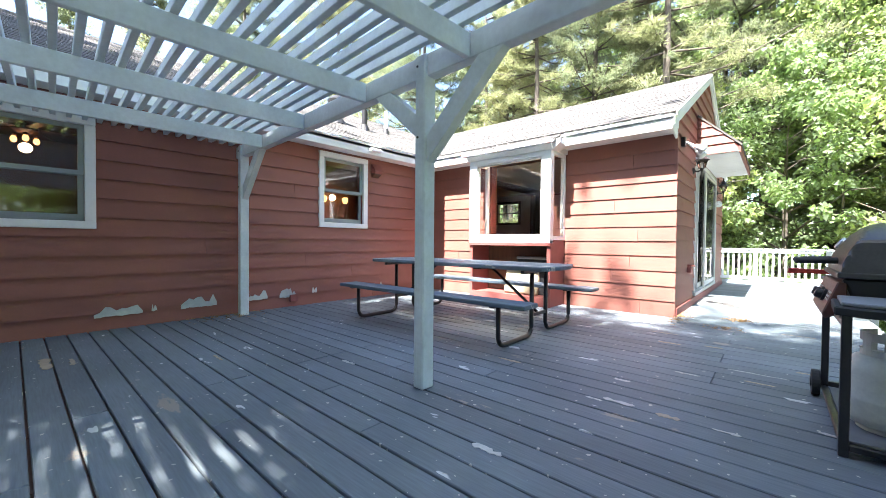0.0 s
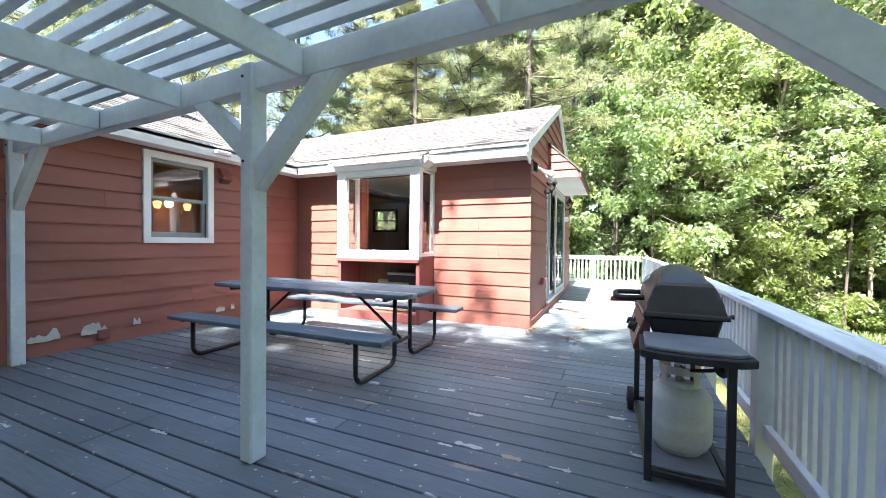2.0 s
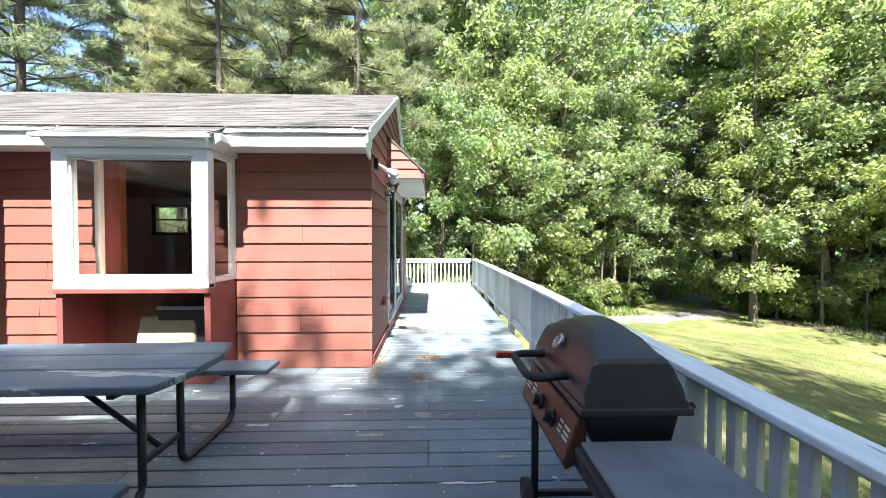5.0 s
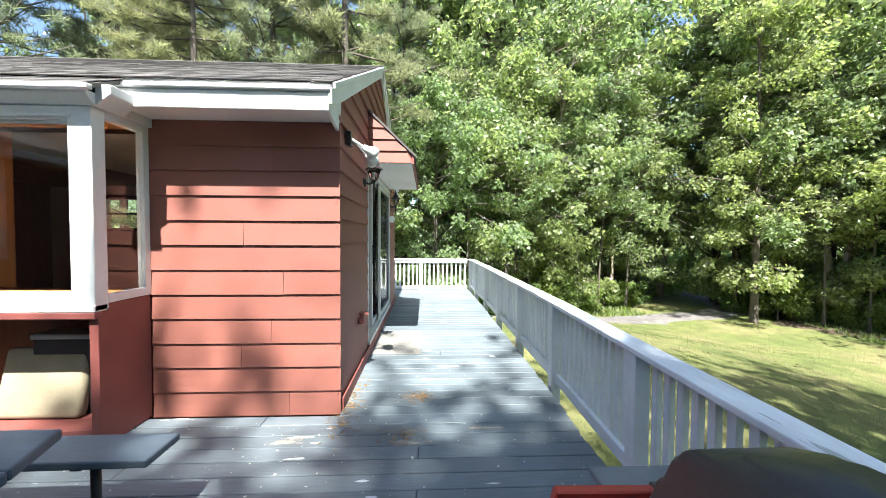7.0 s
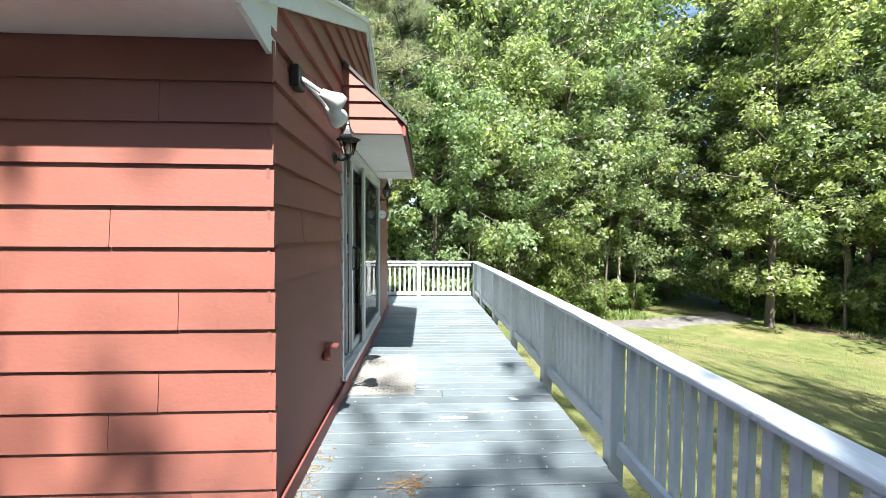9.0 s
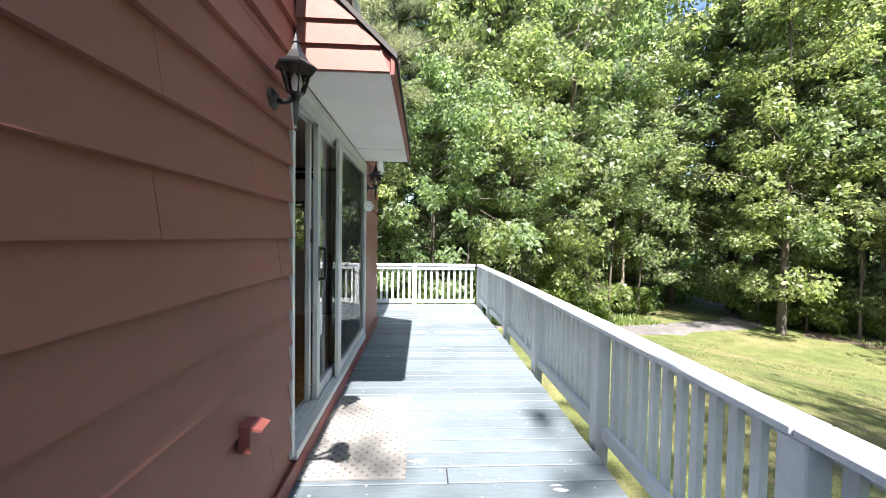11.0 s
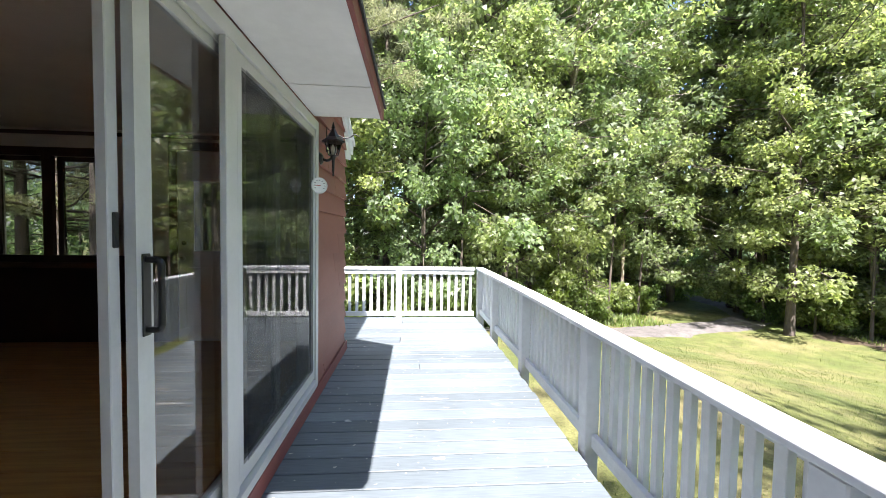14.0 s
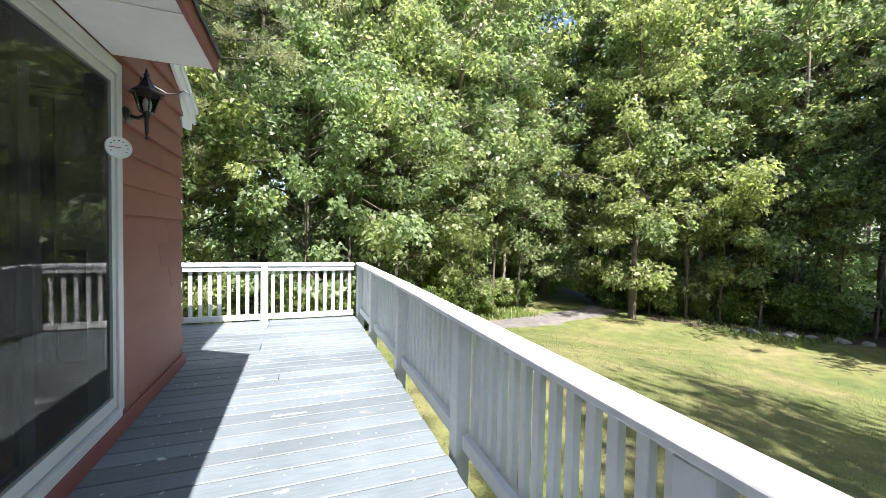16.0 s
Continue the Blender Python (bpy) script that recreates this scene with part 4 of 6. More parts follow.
posts = [-3.4, -2.0, -0.5, 0.98, 3.95, 5.45, 6.97, 8.37, 9.83, 11.32, 12.72]
for py in posts:
    part("post", bowed(box(-0.03, 0.062, py - 0.052, py + 0.052, -0.3, 0.8, 0.006)), RAILING, railing)
part("corner_post", bowed(box(-0.03, 0.085, 13.8, 13.93, -0.3, 0.8, 0.006)), RAILING, railing)
caps = [(-4.0, 0.98), (0.984, 2.44), (2.446, 6.96), (6.964, 11.31), (11.314, 14.0)]
for a, b in caps:
    part("cap", bowed(box(-0.038, 0.108, a, b, 0.802, 0.838, 0.008, 2)), CAP, railing)
spans = sorted([*posts, 2.46, 13.86])
part("post", bowed(box(-0.03, 0.05, 2.41, 2.53, -0.3, 0.8, 0.006)), RAILING, railing)
for a, b in zip(spans, spans[1:]):
    part("bottom_rail", bowed(box(0.01, 0.048, a + 0.054, b - 0.054, 0.055, 0.145, 0.004)), RAILING, railing)
    part("top_rail", bowed(box(0.086, 0.104, a + 0.002, b - 0.002, 0.725, 0.8, 0.004)), RAILING, railing)
bal = None
for a, b in zip(spans, spans[1:]):
    m = max(int((b - a - 0.1) / 0.103), 1)
    for k in range(m):
        q = a + 0.052 + (b - a - 0.104) * (k + 0.5) / m
        if bal is None:
            bal = part("baluster", box(0.05, 0.085, -0.024, 0.024, 0.04, 0.8, 0.003), RAILING, railing)
            ob = bal
        else:
            ob = new("baluster", bal.data)
            ob.parent = railing
        ob.location = (bow(q) + random.uniform(-0.002, 0.002), q, 0)
        ob.rotation_euler = (random.uniform(-0.004, 0.004), 0, random.uniform(-0.03, 0.03))

far_rail = grp("far_railing", (0, 13.86, 0), "white timber railing closing the sunny end of the deck", "railing")
fposts = [-4.1, -2.55, -1.05, 0.47]
for px in fposts:
    part("post", box(px - 0.046, px + 0.046, -0.05, 0.06, -0.3, 0.8, 0.006), RAILING, far_rail)
part("cap", box(-4.2, 1.76, -0.04, 0.2, 0.802, 0.842, 0.008, 2), CAP, far_rail)
fs = [*fposts, 1.8]
fb = None
for a, b in zip(fs, fs[1:]):
    part("bottom_rail", box(a + 0.047, b - 0.052, -0.02, 0.018, 0.02, 0.1, 0.004), RAILING, far_rail)
    part("top_rail", box(a + 0.047, b - 0.052, -0.02, 0.018, 0.73, 0.8, 0.004), RAILING, far_rail)
    m = int((b - a - 0.1) / 0.118)
    for k in range(m):
        q = a + 0.05 + (b - a - 0.1) * (k + 0.5) / m
        if fb is None:
            fb = part("baluster", box(-0.023, 0.023, 0.019, 0.05, 0.03, 0.8, 0.003), RAILING, far_rail)
            ob = fb
        else:
            ob = new("baluster", fb.data)
            ob.parent = far_rail
        ob.location = (q, 0, 0)

# ---- picnic table ----
table = grp("picnic_table", (-1.98, 4.42, 0), "blue-grey painted picnic table with attached benches on black tube legs", "picnic table", rz=1.0)
TL = 1.29
for k, py in enumerate((-0.27, 0.0, 0.27)):
    bm = box(-TL + 0.01 * k, TL - 0.008 * k, py - 0.131, py + 0.131, 0.68, 0.722, 0.009, 2)
    if k != 1:
        for v in bm.verts:
            if abs(v.co.x) > TL - 0.06 and (v.co.y - py) * (k - 1) > 0.1:
                v.co.x -= math.copysign(0.07, v.co.x)
    part("tabletop_plank", bm, TABLE_PAINT, table)
for py in (-0.79, 0.79):
    part("bench_plank", box(-TL + 0.08, TL + 0.03, py - 0.125, py + 0.125, 0.395, 0.435, 0.009, 2), TABLE_PAINT, table)
for px in (-1.0, 1.0):
    part("cross_bar", box(px - 0.02, px + 0.02, -0.36, 0.36, 0.645, 0.679, 0.003), BLACK_STEEL, table)
    for sg in (-1, 1):
        path = rounded([(px, sg * 0.79, 0.39), (px, sg * 0.79, 0.022), (px, sg * 0.16, 0.022), (px, sg * 0.16, 0.65)], 0.11, 6)
        part("leg", tube(path, 0.022, 10), BLACK_STEEL, table, smooth=True)
        part("bench_bracket", box(px - 0.025, px + 0.025, sg * 0.79 - 0.11, sg * 0.79 + 0.11, 0.383, 0.394, 0.002), BLACK_STEEL, table)
    part("tie", box(px - 0.012, px + 0.012, -0.16, 0.16, 0.2, 0.235, 0.003), BLACK_STEEL, table)
    part("brace", tube([(px * 0.99, 0.0, 0.22), (px * 0.42, 0.0, 0.66)], 0.016, 8), BLACK_STEEL, table, smooth=True)
    part("brace_plate", box(px * 0.42 - 0.05, px * 0.42 + 0.05, -0.3, 0.3, 0.66, 0.679, 0.002), BLACK_STEEL, table)

# ---- gas grill ----
grill = grp("gas_grill", (1.31, 3.88, 0), "weathered black gas grill on a wheeled cart, grey side shelf", "grill")
GX, GY = 0.2, 0.32
lid = bmesh.new()
prof = [(-0.205, 0.83), (-0.2, 0.87), (-0.185, 0.91), (-0.16, 0.96), (-0.125, 1.015), (-0.085, 1.055), (-0.035, 1.08), (0.015, 1.085), (0.06, 1.072), (0.105, 1.04), (0.145, 0.985), (0.175, 0.93), (0.195, 0.875), (0.205, 0.83)]
prof = [(a[0] + (b[0] - a[0]) * k / 4, a[1] + (b[1] - a[1]) * k / 4) for a, b in zip(prof, prof[1:]) for k in range(4)] + [prof[-1]]


def lid_height(z, h):
    """The domed section, cut off softly at the height that its end panel leaves."""
    dome, top = (z - 0.83) * 1.07, 0.273 * h
    return max(0.0, 0.5 * (dome + top - math.hypot(dome - top, 0.016)))


rings = []
for py, h in ((-0.335, 0.0), (-0.33, 0.1), (-0.315, 0.34), (-0.3, 0.56), (-0.29, 0.62), (-0.275, 0.655), (-0.18, 0.81), (-0.09, 0.94), (-0.04, 0.985), (0.04, 0.985), (0.09, 0.94), (0.18, 0.81), (0.275, 0.655), (0.29, 0.62), (0.3, 0.56), (0.315, 0.34), (0.33, 0.1), (0.335, 0.0)):
    rings.append([lid.verts.new((x * 0.94, py, 0.812 + lid_height(z, h))) for x, z in prof])
for r, q in zip(rings, rings[1:]):
    for k in range(len(prof) - 1):
        lid.faces.new((r[k], r[k + 1], q[k + 1], q[k]))
lid.faces.new(rings[0])
lid.faces.new(rings[-1][::-1])
# the raised panel pressed into each end
for sg in (-1, 1):
    inset = [f for f in lid.faces if all(0.295 < sg * v.co.y < 0.334 for v in f.verts) and all(-0.15 < v.co.x < 0.17 for v in f.verts)]
    if inset:
        bmesh.ops.inset_region(lid, faces=inset, thickness=0.01, depth=0.006)
lid_ob = part("lid", lid, ENAMEL, grill, "domed black lid with rust-brown weathering", smooth=True)
lid_ob.data.set_sharp_from_angle(angle=radians(26))
part("lid_rim", box(-0.206, 0.206, -0.34, 0.34, 0.786, 0.816, 0.008, 2), ENAMEL, grill)
part("rim_knob", lathe([(0.008, 0), (0.008, 0.014), (0.013, 0.016), (0.013, 0.026)], 10), IRON, grill).matrix_basis = pose(0.2, -0.3, 0.81, 0, 90, 0)
part("lid_handle", tube(rounded([(-0.19, -0.15, 0.87), (-0.345, -0.17, 0.865), (-0.345, 0.17, 0.865), (-0.19, 0.15, 0.87)], 0.07, 6), 0.017, 10), RUBBER, lid_ob, "black loop handle", smooth=True)
part("temperature_gauge", lathe([(0.036, 0), (0.036, 0.01), (0.03, 0.014), (0.029, 0.009), (0.006, 0.009), (0.005, 0.013)], 20), CHROME, lid_ob, "round chrome gauge").matrix_basis = pose(-0.163, 0.02, 0.962, 0, -56, 0)
firebox = part("firebox", prism([(-0.185, 0.786), (0.185, 0.786), (0.15, 0.66), (-0.14, 0.66)], "y", -0.3, 0.3, 0.012), IRON, grill)
# control panel, sloping out below the handle
panel = part("control_panel", prism([(-0.2, 0.765), (-0.255, 0.6), (-0.245, 0.572), (-0.17, 0.61), (-0.165, 0.76)], "y", -0.3, 0.34, 0.006), PANEL_RED, grill, "faded red-brown control panel with pale markings")
for ky in (-0.1, 0.06):
    part("knob", lathe([(0.034, 0), (0.034, 0.012), (0.026, 0.016), (0.024, 0.04), (0.02, 0.044)], 16), IRON, panel, "black control knob").matrix_basis = pose(-0.23, ky, 0.675, 0, -71.6, 0)
for ky, w in ((-0.25, 0.05), (-0.19, 0.03), (0.18, 0.05), (0.27, 0.06)):
    for dz in (0.0, 0.022, 0.04):
        bar = part("printed_bar", box(-0.003, 0.003, -w / 2, w / 2, -0.004, 0.004), PEELED, panel, "pale printed marking")
        bar.matrix_basis = pose(-0.2208 - dz * 0.316, ky, 0.705 - dz * 0.949, 0, 18.4, 0)
# shelves
shelf_pts = [(-0.205, -0.34), (-0.22, -0.67), (-0.16, -0.7), (0.0, -0.715), (0.15, -0.7), (0.205, -0.665), (0.2, -0.34)]
part("side_shelf", prism(shelf_pts, "z", 0.685, 0.703, 0.004), SHELF_GREY, grill, "speckled grey side shelf")
part("shelf_lip", prism([(-0.226, -0.335), (-0.242, -0.685), (-0.165, -0.723), (0.0, -0.739), (0.155, -0.723), (0.228, -0.682), (0.22, -0.335)], "z", 0.645, 0.684, 0.006), RUBBER, grill)
part("far_shelf", prism([(-0.2, 0.36), (-0.2, 0.62), (0.2, 0.62), (0.2, 0.36)], "z", 0.722, 0.74, 0.004), SHELF_GREY, grill)
part("far_shelf_bracket", box(-0.15, 0.15, 0.3, 0.37, 0.66, 0.721, 0.004), BLACK_STEEL, grill)
for px in (-0.195, 0.15):
    for py in (-0.6, 0.3):
        part("leg", box(px - 0.017, px + 0.017, py - 0.017, py + 0.017, 0.0 if py < 0 else 0.06, 0.645, 0.003), BLACK_STEEL, grill)
    part("side_rail", box(px - 0.015, px + 0.015, -0.583, 0.283, 0.585, 0.615, 0.003), BLACK_STEEL, grill)
    part("low_rail", box(px - 0.015, px + 0.015, -0.583, 0.283, 0.05, 0.075, 0.003), BLACK_STEEL, grill)
for py in (-0.6, 0.3):
    part("cross_rail", box(-0.178, 0.133, py - 0.013, py + 0.013, 0.03 if py < 0 else 0.07, 0.06 if py < 0 else 0.1, 0.003), BLACK_STEEL, grill)
part("bottom_tray", box(-0.175, 0.132, -0.583, 0.283, 0.058, 0.07, 0.002), SHELF_GREY, grill, "scuffed grey metal bottom tray")
part("axle", tube([(-0.25, 0.3, 0.078), (0.23, 0.3, 0.078)], 0.007, 8), CHROME, grill)
for px in (-0.235, 0.215):
    wheel = part("wheel", lathe([(0.078, -0.019), (0.08, -0.012), (0.08, 0.012), (0.078, 0.019)], 22), RUBBER, grill, "black plastic wheel")
    wheel.matrix_basis = pose(px, 0.3, 0.08, 0, 90, 0)
    part("hub", lathe([(0.03, -0.026), (0.03, 0.026)], 14), BLACK_STEEL, wheel)
part("hose", tube(rounded([(-0.04, -0.3, 0.5), (0.02, -0.42, 0.53), (0.12, -0.5, 0.57), (0.1, -0.2, 0.62), (0.02, -0.05, 0.64)], 0.05, 5), 0.009, 8), RUBBER, grill, smooth=True)
part("regulator", lathe([(0.01, -0.02), (0.035, -0.01), (0.035, 0.02), (0.015, 0.03)], 14), BLACK_STEEL, grill).matrix_basis = pose(0.13, -0.5, 0.57, 30, 40, 0)

tool = grp("grill_brush", (1.19, 4.32, 0.74), "grill scraper with a red handle lying on the far shelf", "brush")
part("handle", prism([(-0.26, 0.02), (-0.25, 0.055), (0.02, 0.05), (0.02, 0.025)], "y", -0.016, 0.016, 0.004), RED_PLASTIC, tool, "red plastic handle")
part("head", box(0.02, 0.14, -0.03, 0.03, 0.0, 0.05, 0.004), BLACK_STEEL, tool)

tank = grp("propane_tank", (1.29, 3.56, 0.07), "off-white steel propane tank standing on the grill tray", "gas tank")
part("body", lathe([(0.1, 0.02), (0.135, 0.03), (0.153, 0.07), (0.155, 0.14), (0.1565, 0.145), (0.1565, 0.16), (0.155, 0.165), (0.155, 0.27), (0.148, 0.31), (0.12, 0.345), (0.07, 0.365), (0.03, 0.37)], 32), TANK, tank, smooth=True)
part("foot_ring", lathe([(0.105, 0.0), (0.108, 0.0), (0.108, 0.03), (0.105, 0.03)], 28, ring=True), TANK, tank)
collar = bmesh.new()
for k in range(22):
    a0, a1 = 2 * math.pi * k / 28 + 1.9, 2 * math.pi * (k + 1) / 28 + 1.9
    slot = k in (3, 4, 5, 6, 9, 10, 11, 12, 13, 14, 17, 18, 19)
    for za, zb in (((0.355, 0.385), (0.425, 0.465)) if slot else ((0.355, 0.465),)):
        v = [collar.verts.new((r * math.cos(a), r * math.sin(a), z)) for r in (0.094, 0.1) for a in (a0, a1) for z in (za, zb)]
        for f in ((0, 1, 3, 2), (4, 6, 7, 5), (0, 4, 5, 1), (2, 3, 7, 6), (0, 2, 6, 4), (1, 5, 7, 3)):
            collar.faces.new([v[i] for i in f])
part("collar", collar, TANK, tank, "slotted carrying collar")
part("valve", lathe([(0.02, 0.36), (0.02, 0.42), (0.012, 0.425), (0.012, 0.44), (0.03, 0.442), (0.03, 0.46)], 12), CHROME, tank)

# ---- wall lanterns ----
def lantern(y, z):
    g = grp("wall_lantern", (X_SIDE + 0.026, y, z), "black cast wall lantern with clear panes, unlit", "lantern", "lanterns by the door")
    part("backplate", lathe([(0.055, 0), (0.05, 0.015), (0.03, 0.03)], 16), IRON, g).matrix_basis = pose(0, 0, -0.05, 0, 90, 0)
    part("arm", tube(rounded([(0.02, 0, -0.05), (0.07, 0, -0.07), (0.115, 0, -0.03)], 0.03, 5), 0.012, 8), IRON, g, smooth=True)
    part("tail", lathe([(0.003, -0.2), (0.01, -0.19), (0.006, -0.175), (0.011, -0.15), (0.013, -0.06), (0.024, -0.03), (0.04, -0.02)], 12), IRON, g).location = (0.115, 0, 0)
    cage = bmesh.new()
    for k in range(6):
        a = 2 * math.pi * k / 6
        add_tube(cage, [(0.115 + 0.04 * math.cos(a), 0.04 * math.sin(a), -0.02), (0.115 + 0.075 * math.cos(a), 0.075 * math.sin(a), 0.1)], 0.004, 5)
    part("cage", cage, IRON, g)
    p = part("panes", lathe([(0.038, -0.018), (0.072, 0.098)], 6), LAMP_GLASS, g)
    p.location = (0.115, 0, 0)
    p.visible_shadow = False
    part("roof", lathe([(0.098, 0.095), (0.1, 0.104), (0.06, 0.135), (0.03, 0.18), (0.014, 0.215), (0.018, 0.222), (0.012, 0.235), (0.004, 0.265)], 6), IRON, g).location = (0.115, 0, 0)
    part("bulb", lathe([(0.012, -0.01), (0.02, 0.03), (0.012, 0.06), (0.004, 0.075)], 10), PORCELAIN, g, smooth=True).location = (0.115, 0, 0)
    return g


lantern(7.72, 2.12)
lantern(10.84, 2.1)

flood = grp("floodlight", (X_SIDE + 0.026, 6.78, 2.32), "twin white floodlight bulbs on a black wall box", "floodlight")
part("wall_box", box(0, 0.05, -0.055, 0.055, -0.06, 0.06, 0.006), IRON, flood)
for sy, tz in ((-0.0, -0.06), (0.1, -0.1)):
    a, b = Vector((0.06, sy * 0.3, -0.01)), Vector((0.15, 0.05 + sy, tz))
    d = (b - a).normalized()
    part("arm", tube([(0.045, sy * 0.3, 0.0), a, b], 0.014, 8), WHITE, flood)
    side = [b - d * 0.01, b + d * 0.03, b + d * 0.09, b + d * 0.125]
    part("bulb", tube(side, [0.024, 0.036, 0.064, 0.058], 14), PORCELAIN, flood, "white reflector bulb", smooth=True)
part("loose_wire", tube([(0.05, 0.03, 0.05), (0.08, 0.12, 0.06), (0.09, 0.2, 0.0), (0.07, 0.28, -0.02), (0.06, 0.3, 0.03)], 0.003, 5), RED_TRIM, flood)

thermo = grp("wall_thermometer", (X_SIDE + 0.088, 10.56, 1.785), "round white dial thermometer bracketed to the red siding", "thermometer", rz=-55)
thermo.scale = (0.8, 0.8, 0.8)
for nm, pr, m in (("dial", [(0.074, 0), (0.074, 0.012), (0.07, 0.016)], PORCELAIN), ("rim", [(0.074, 0.0), (0.08, 0.0), (0.08, 0.022), (0.074, 0.022)], WHITE)):
    part(nm, lathe(pr, 26, ring=nm == "rim"), m, thermo).matrix_basis = pose(0, 0, 0, 0, 90, 0)
part("bracket", tube([(-0.06, 0.06, 0), (0.0, 0.0, 0)], 0.006, 6), IRON, thermo)
part("needle", box(0.0165, 0.019, -0.045, 0.01, -0.003, 0.003), RED_PLASTIC, thermo)
for k in range(9):
    a = radians(-120 + 30 * k)
    part("mark", box(0.0165, 0.018, 0.052 * math.sin(a) - 0.006, 0.052 * math.sin(a) + 0.006, 0.052 * math.cos(a) - 0.003, 0.052 * math.cos(a) + 0.003), IRON, thermo)

hook = grp("plant_hook", (X_SIDE + 0.024, 11.1, 2.28), "thin black scrolled plant bracket on the wall", "bracket")
part("upright", tube([(0, 0, -0.12), (0.004, 0, 0.12)], 0.005, 6), IRON, hook)
part("arm", tube(rounded([(0, 0, 0.0), (0.22, 0, 0.02), (0.26, 0, 0.06), (0.3, 0, 0.03)], 0.03, 5), 0.005, 6), IRON, hook)
part("strut", tube([(0, 0, 0.1), (0.16, 0, 0.015)], 0.004, 6), IRON, hook)

outlet = grp("outlet_box", (X_SIDE + 0.024, 7.42, 0.53), "red-painted outdoor socket box on the siding", "socket")
part("box_body", box(0, 0.055, -0.045, 0.045, 0.0, 0.12, 0.006), RED_TRIM, outlet)
part("flap", prism([(0.055, 0.115), (0.1, 0.1), (0.098, 0.092), (0.055, 0.1)], "y", -0.047, 0.047), RED_TRIM, outlet)
socket2 = grp("outlet_box", (X_MAIN + 0.024, 3.5, 0.07), "red-painted socket box low on the long wall", "socket")
part("box_body", box(0, 0.05, -0.055, 0.055, 0.0, 0.1, 0.006), RED_TRIM, socket2)
vent = grp("dryer_vent", (X_MAIN + 0.02, 4.99, 2.13), "small red-painted wall vent hood", "vent")
part("hood", prism([(0, 0.15), (0.03, 0.15), (0.12, 0.02), (0.1, -0.02), (0, 0.0)], "y", -0.08, 0.08, 0.004), RED_TRIM, vent)
part("flap", prism([(0.0, 0.0), (0.1, -0.02), (0.1, -0.03), (0, -0.08)], "y", -0.07, 0.07), DARK_WOOD, vent)

# ---- door mat ----
mat = grp("door_mat", (0.22, 8.58, 0.0), "pale grey perforated rubber mat on the sunny deck", "mat")
nx, ny, hx, hy = 18, 32, 0.32, 0.56
mb = bmesh.new()
xs = [-hx + 2 * hx * (i + f) / nx for i in range(nx) for f in (0.0, 0.52)] + [hx]
ys = [-hy + 2 * hy * (j + f) / ny for j in range(ny) for f in (0.0, 0.52)] + [hy]
grid = [[mb.verts.new((x, y, 0.001)) for y in ys] for x in xs]
for i in range(len(xs) - 1):
    for j in range(len(ys) - 1):
        if not (i % 2 == 1 and j % 2 == 1 and (i // 2 + j // 2) % 2):
            mb.faces.new((grid[i][j], grid[i + 1][j], grid[i + 1][j + 1], grid[i][j + 1]))
made = bmesh.ops.extrude_face_region(mb, geom=mb.faces[:])
bmesh.ops.translate(mb, verts=[v for v in made["geom"] if isinstance(v, bmesh.types.BMVert)], vec=(0, 0, 0.01))
part("perforated_sheet", mb, MAT_GREY, mat)

# ---- interior lamps ----
fan = grp("ceiling_fan", (-6.0, 0.93, 2.44), "dark ceiling fan with warm lit bulbs", "ceiling fan")
part("rod", tube([(0, 0, 0), (0, 0, -0.12)], 0.02, 8), DARK_WOOD, fan)
part("motor", lathe([(0.05, -0.1), (0.11, -0.12), (0.12, -0.18), (0.06, -0.22)], 16), DARK_WOOD, fan)
for k in range(5):
    b = part("blade", prism([(0.13, -0.05), (0.62, -0.07), (0.64, 0.06), (0.13, 0.05)], "z", -0.165, -0.155, 0.003), DARK_WOOD, fan)
    b.rotation_euler = (0, 0, 2 * math.pi * k / 5 + 0.3)
for k in range(3):
    a = 2 * math.pi * k / 3
    part("lamp_bulb", lathe([(0.01, -0.33), (0.026, -0.315), (0.031, -0.29), (0.018, -0.25)], 12, (0.11 * math.cos(a), 0.11 * math.sin(a))), BULB, fan, "glowing bulb", smooth=True)
    part("cup", lathe([(0.022, -0.255), (0.03, -0.235), (0.012, -0.22)], 12, (0.11 * math.cos(a), 0.11 * math.sin(a))), DARK_WOOD, fan)
for q in (4.86, 5.34):
    sconce = grp("wall_sconce", (-5.9, q, 1.72), "glowing wall sconce on pine panelling", "sconce", "sconces on the inner wall")
    part("backplate", box(0, 0.02, -0.05, 0.05, -0.08, 0.08, 0.004), DARK_WOOD, sconce)
    part("shade", lathe([(0.035, 0.0), (0.05, 0.04), (0.06, 0.1), (0.03, 0.12)], 14, (0.1, 0)), BULB, sconce, "glowing glass shade", smooth=True)
for nm, at, power in (("fan_lamp", (-6.0, 0.93, 2.05), 0.35), ("sconce_lamp", (-5.7, 4.98, 1.8), 0.5)):
    d = bpy.data.lights.new(nm, "POINT")
    d.energy, d.color, d.shadow_soft_size = power, (1.0, 0.6, 0.28), 0.06
    new(nm, d).location = at


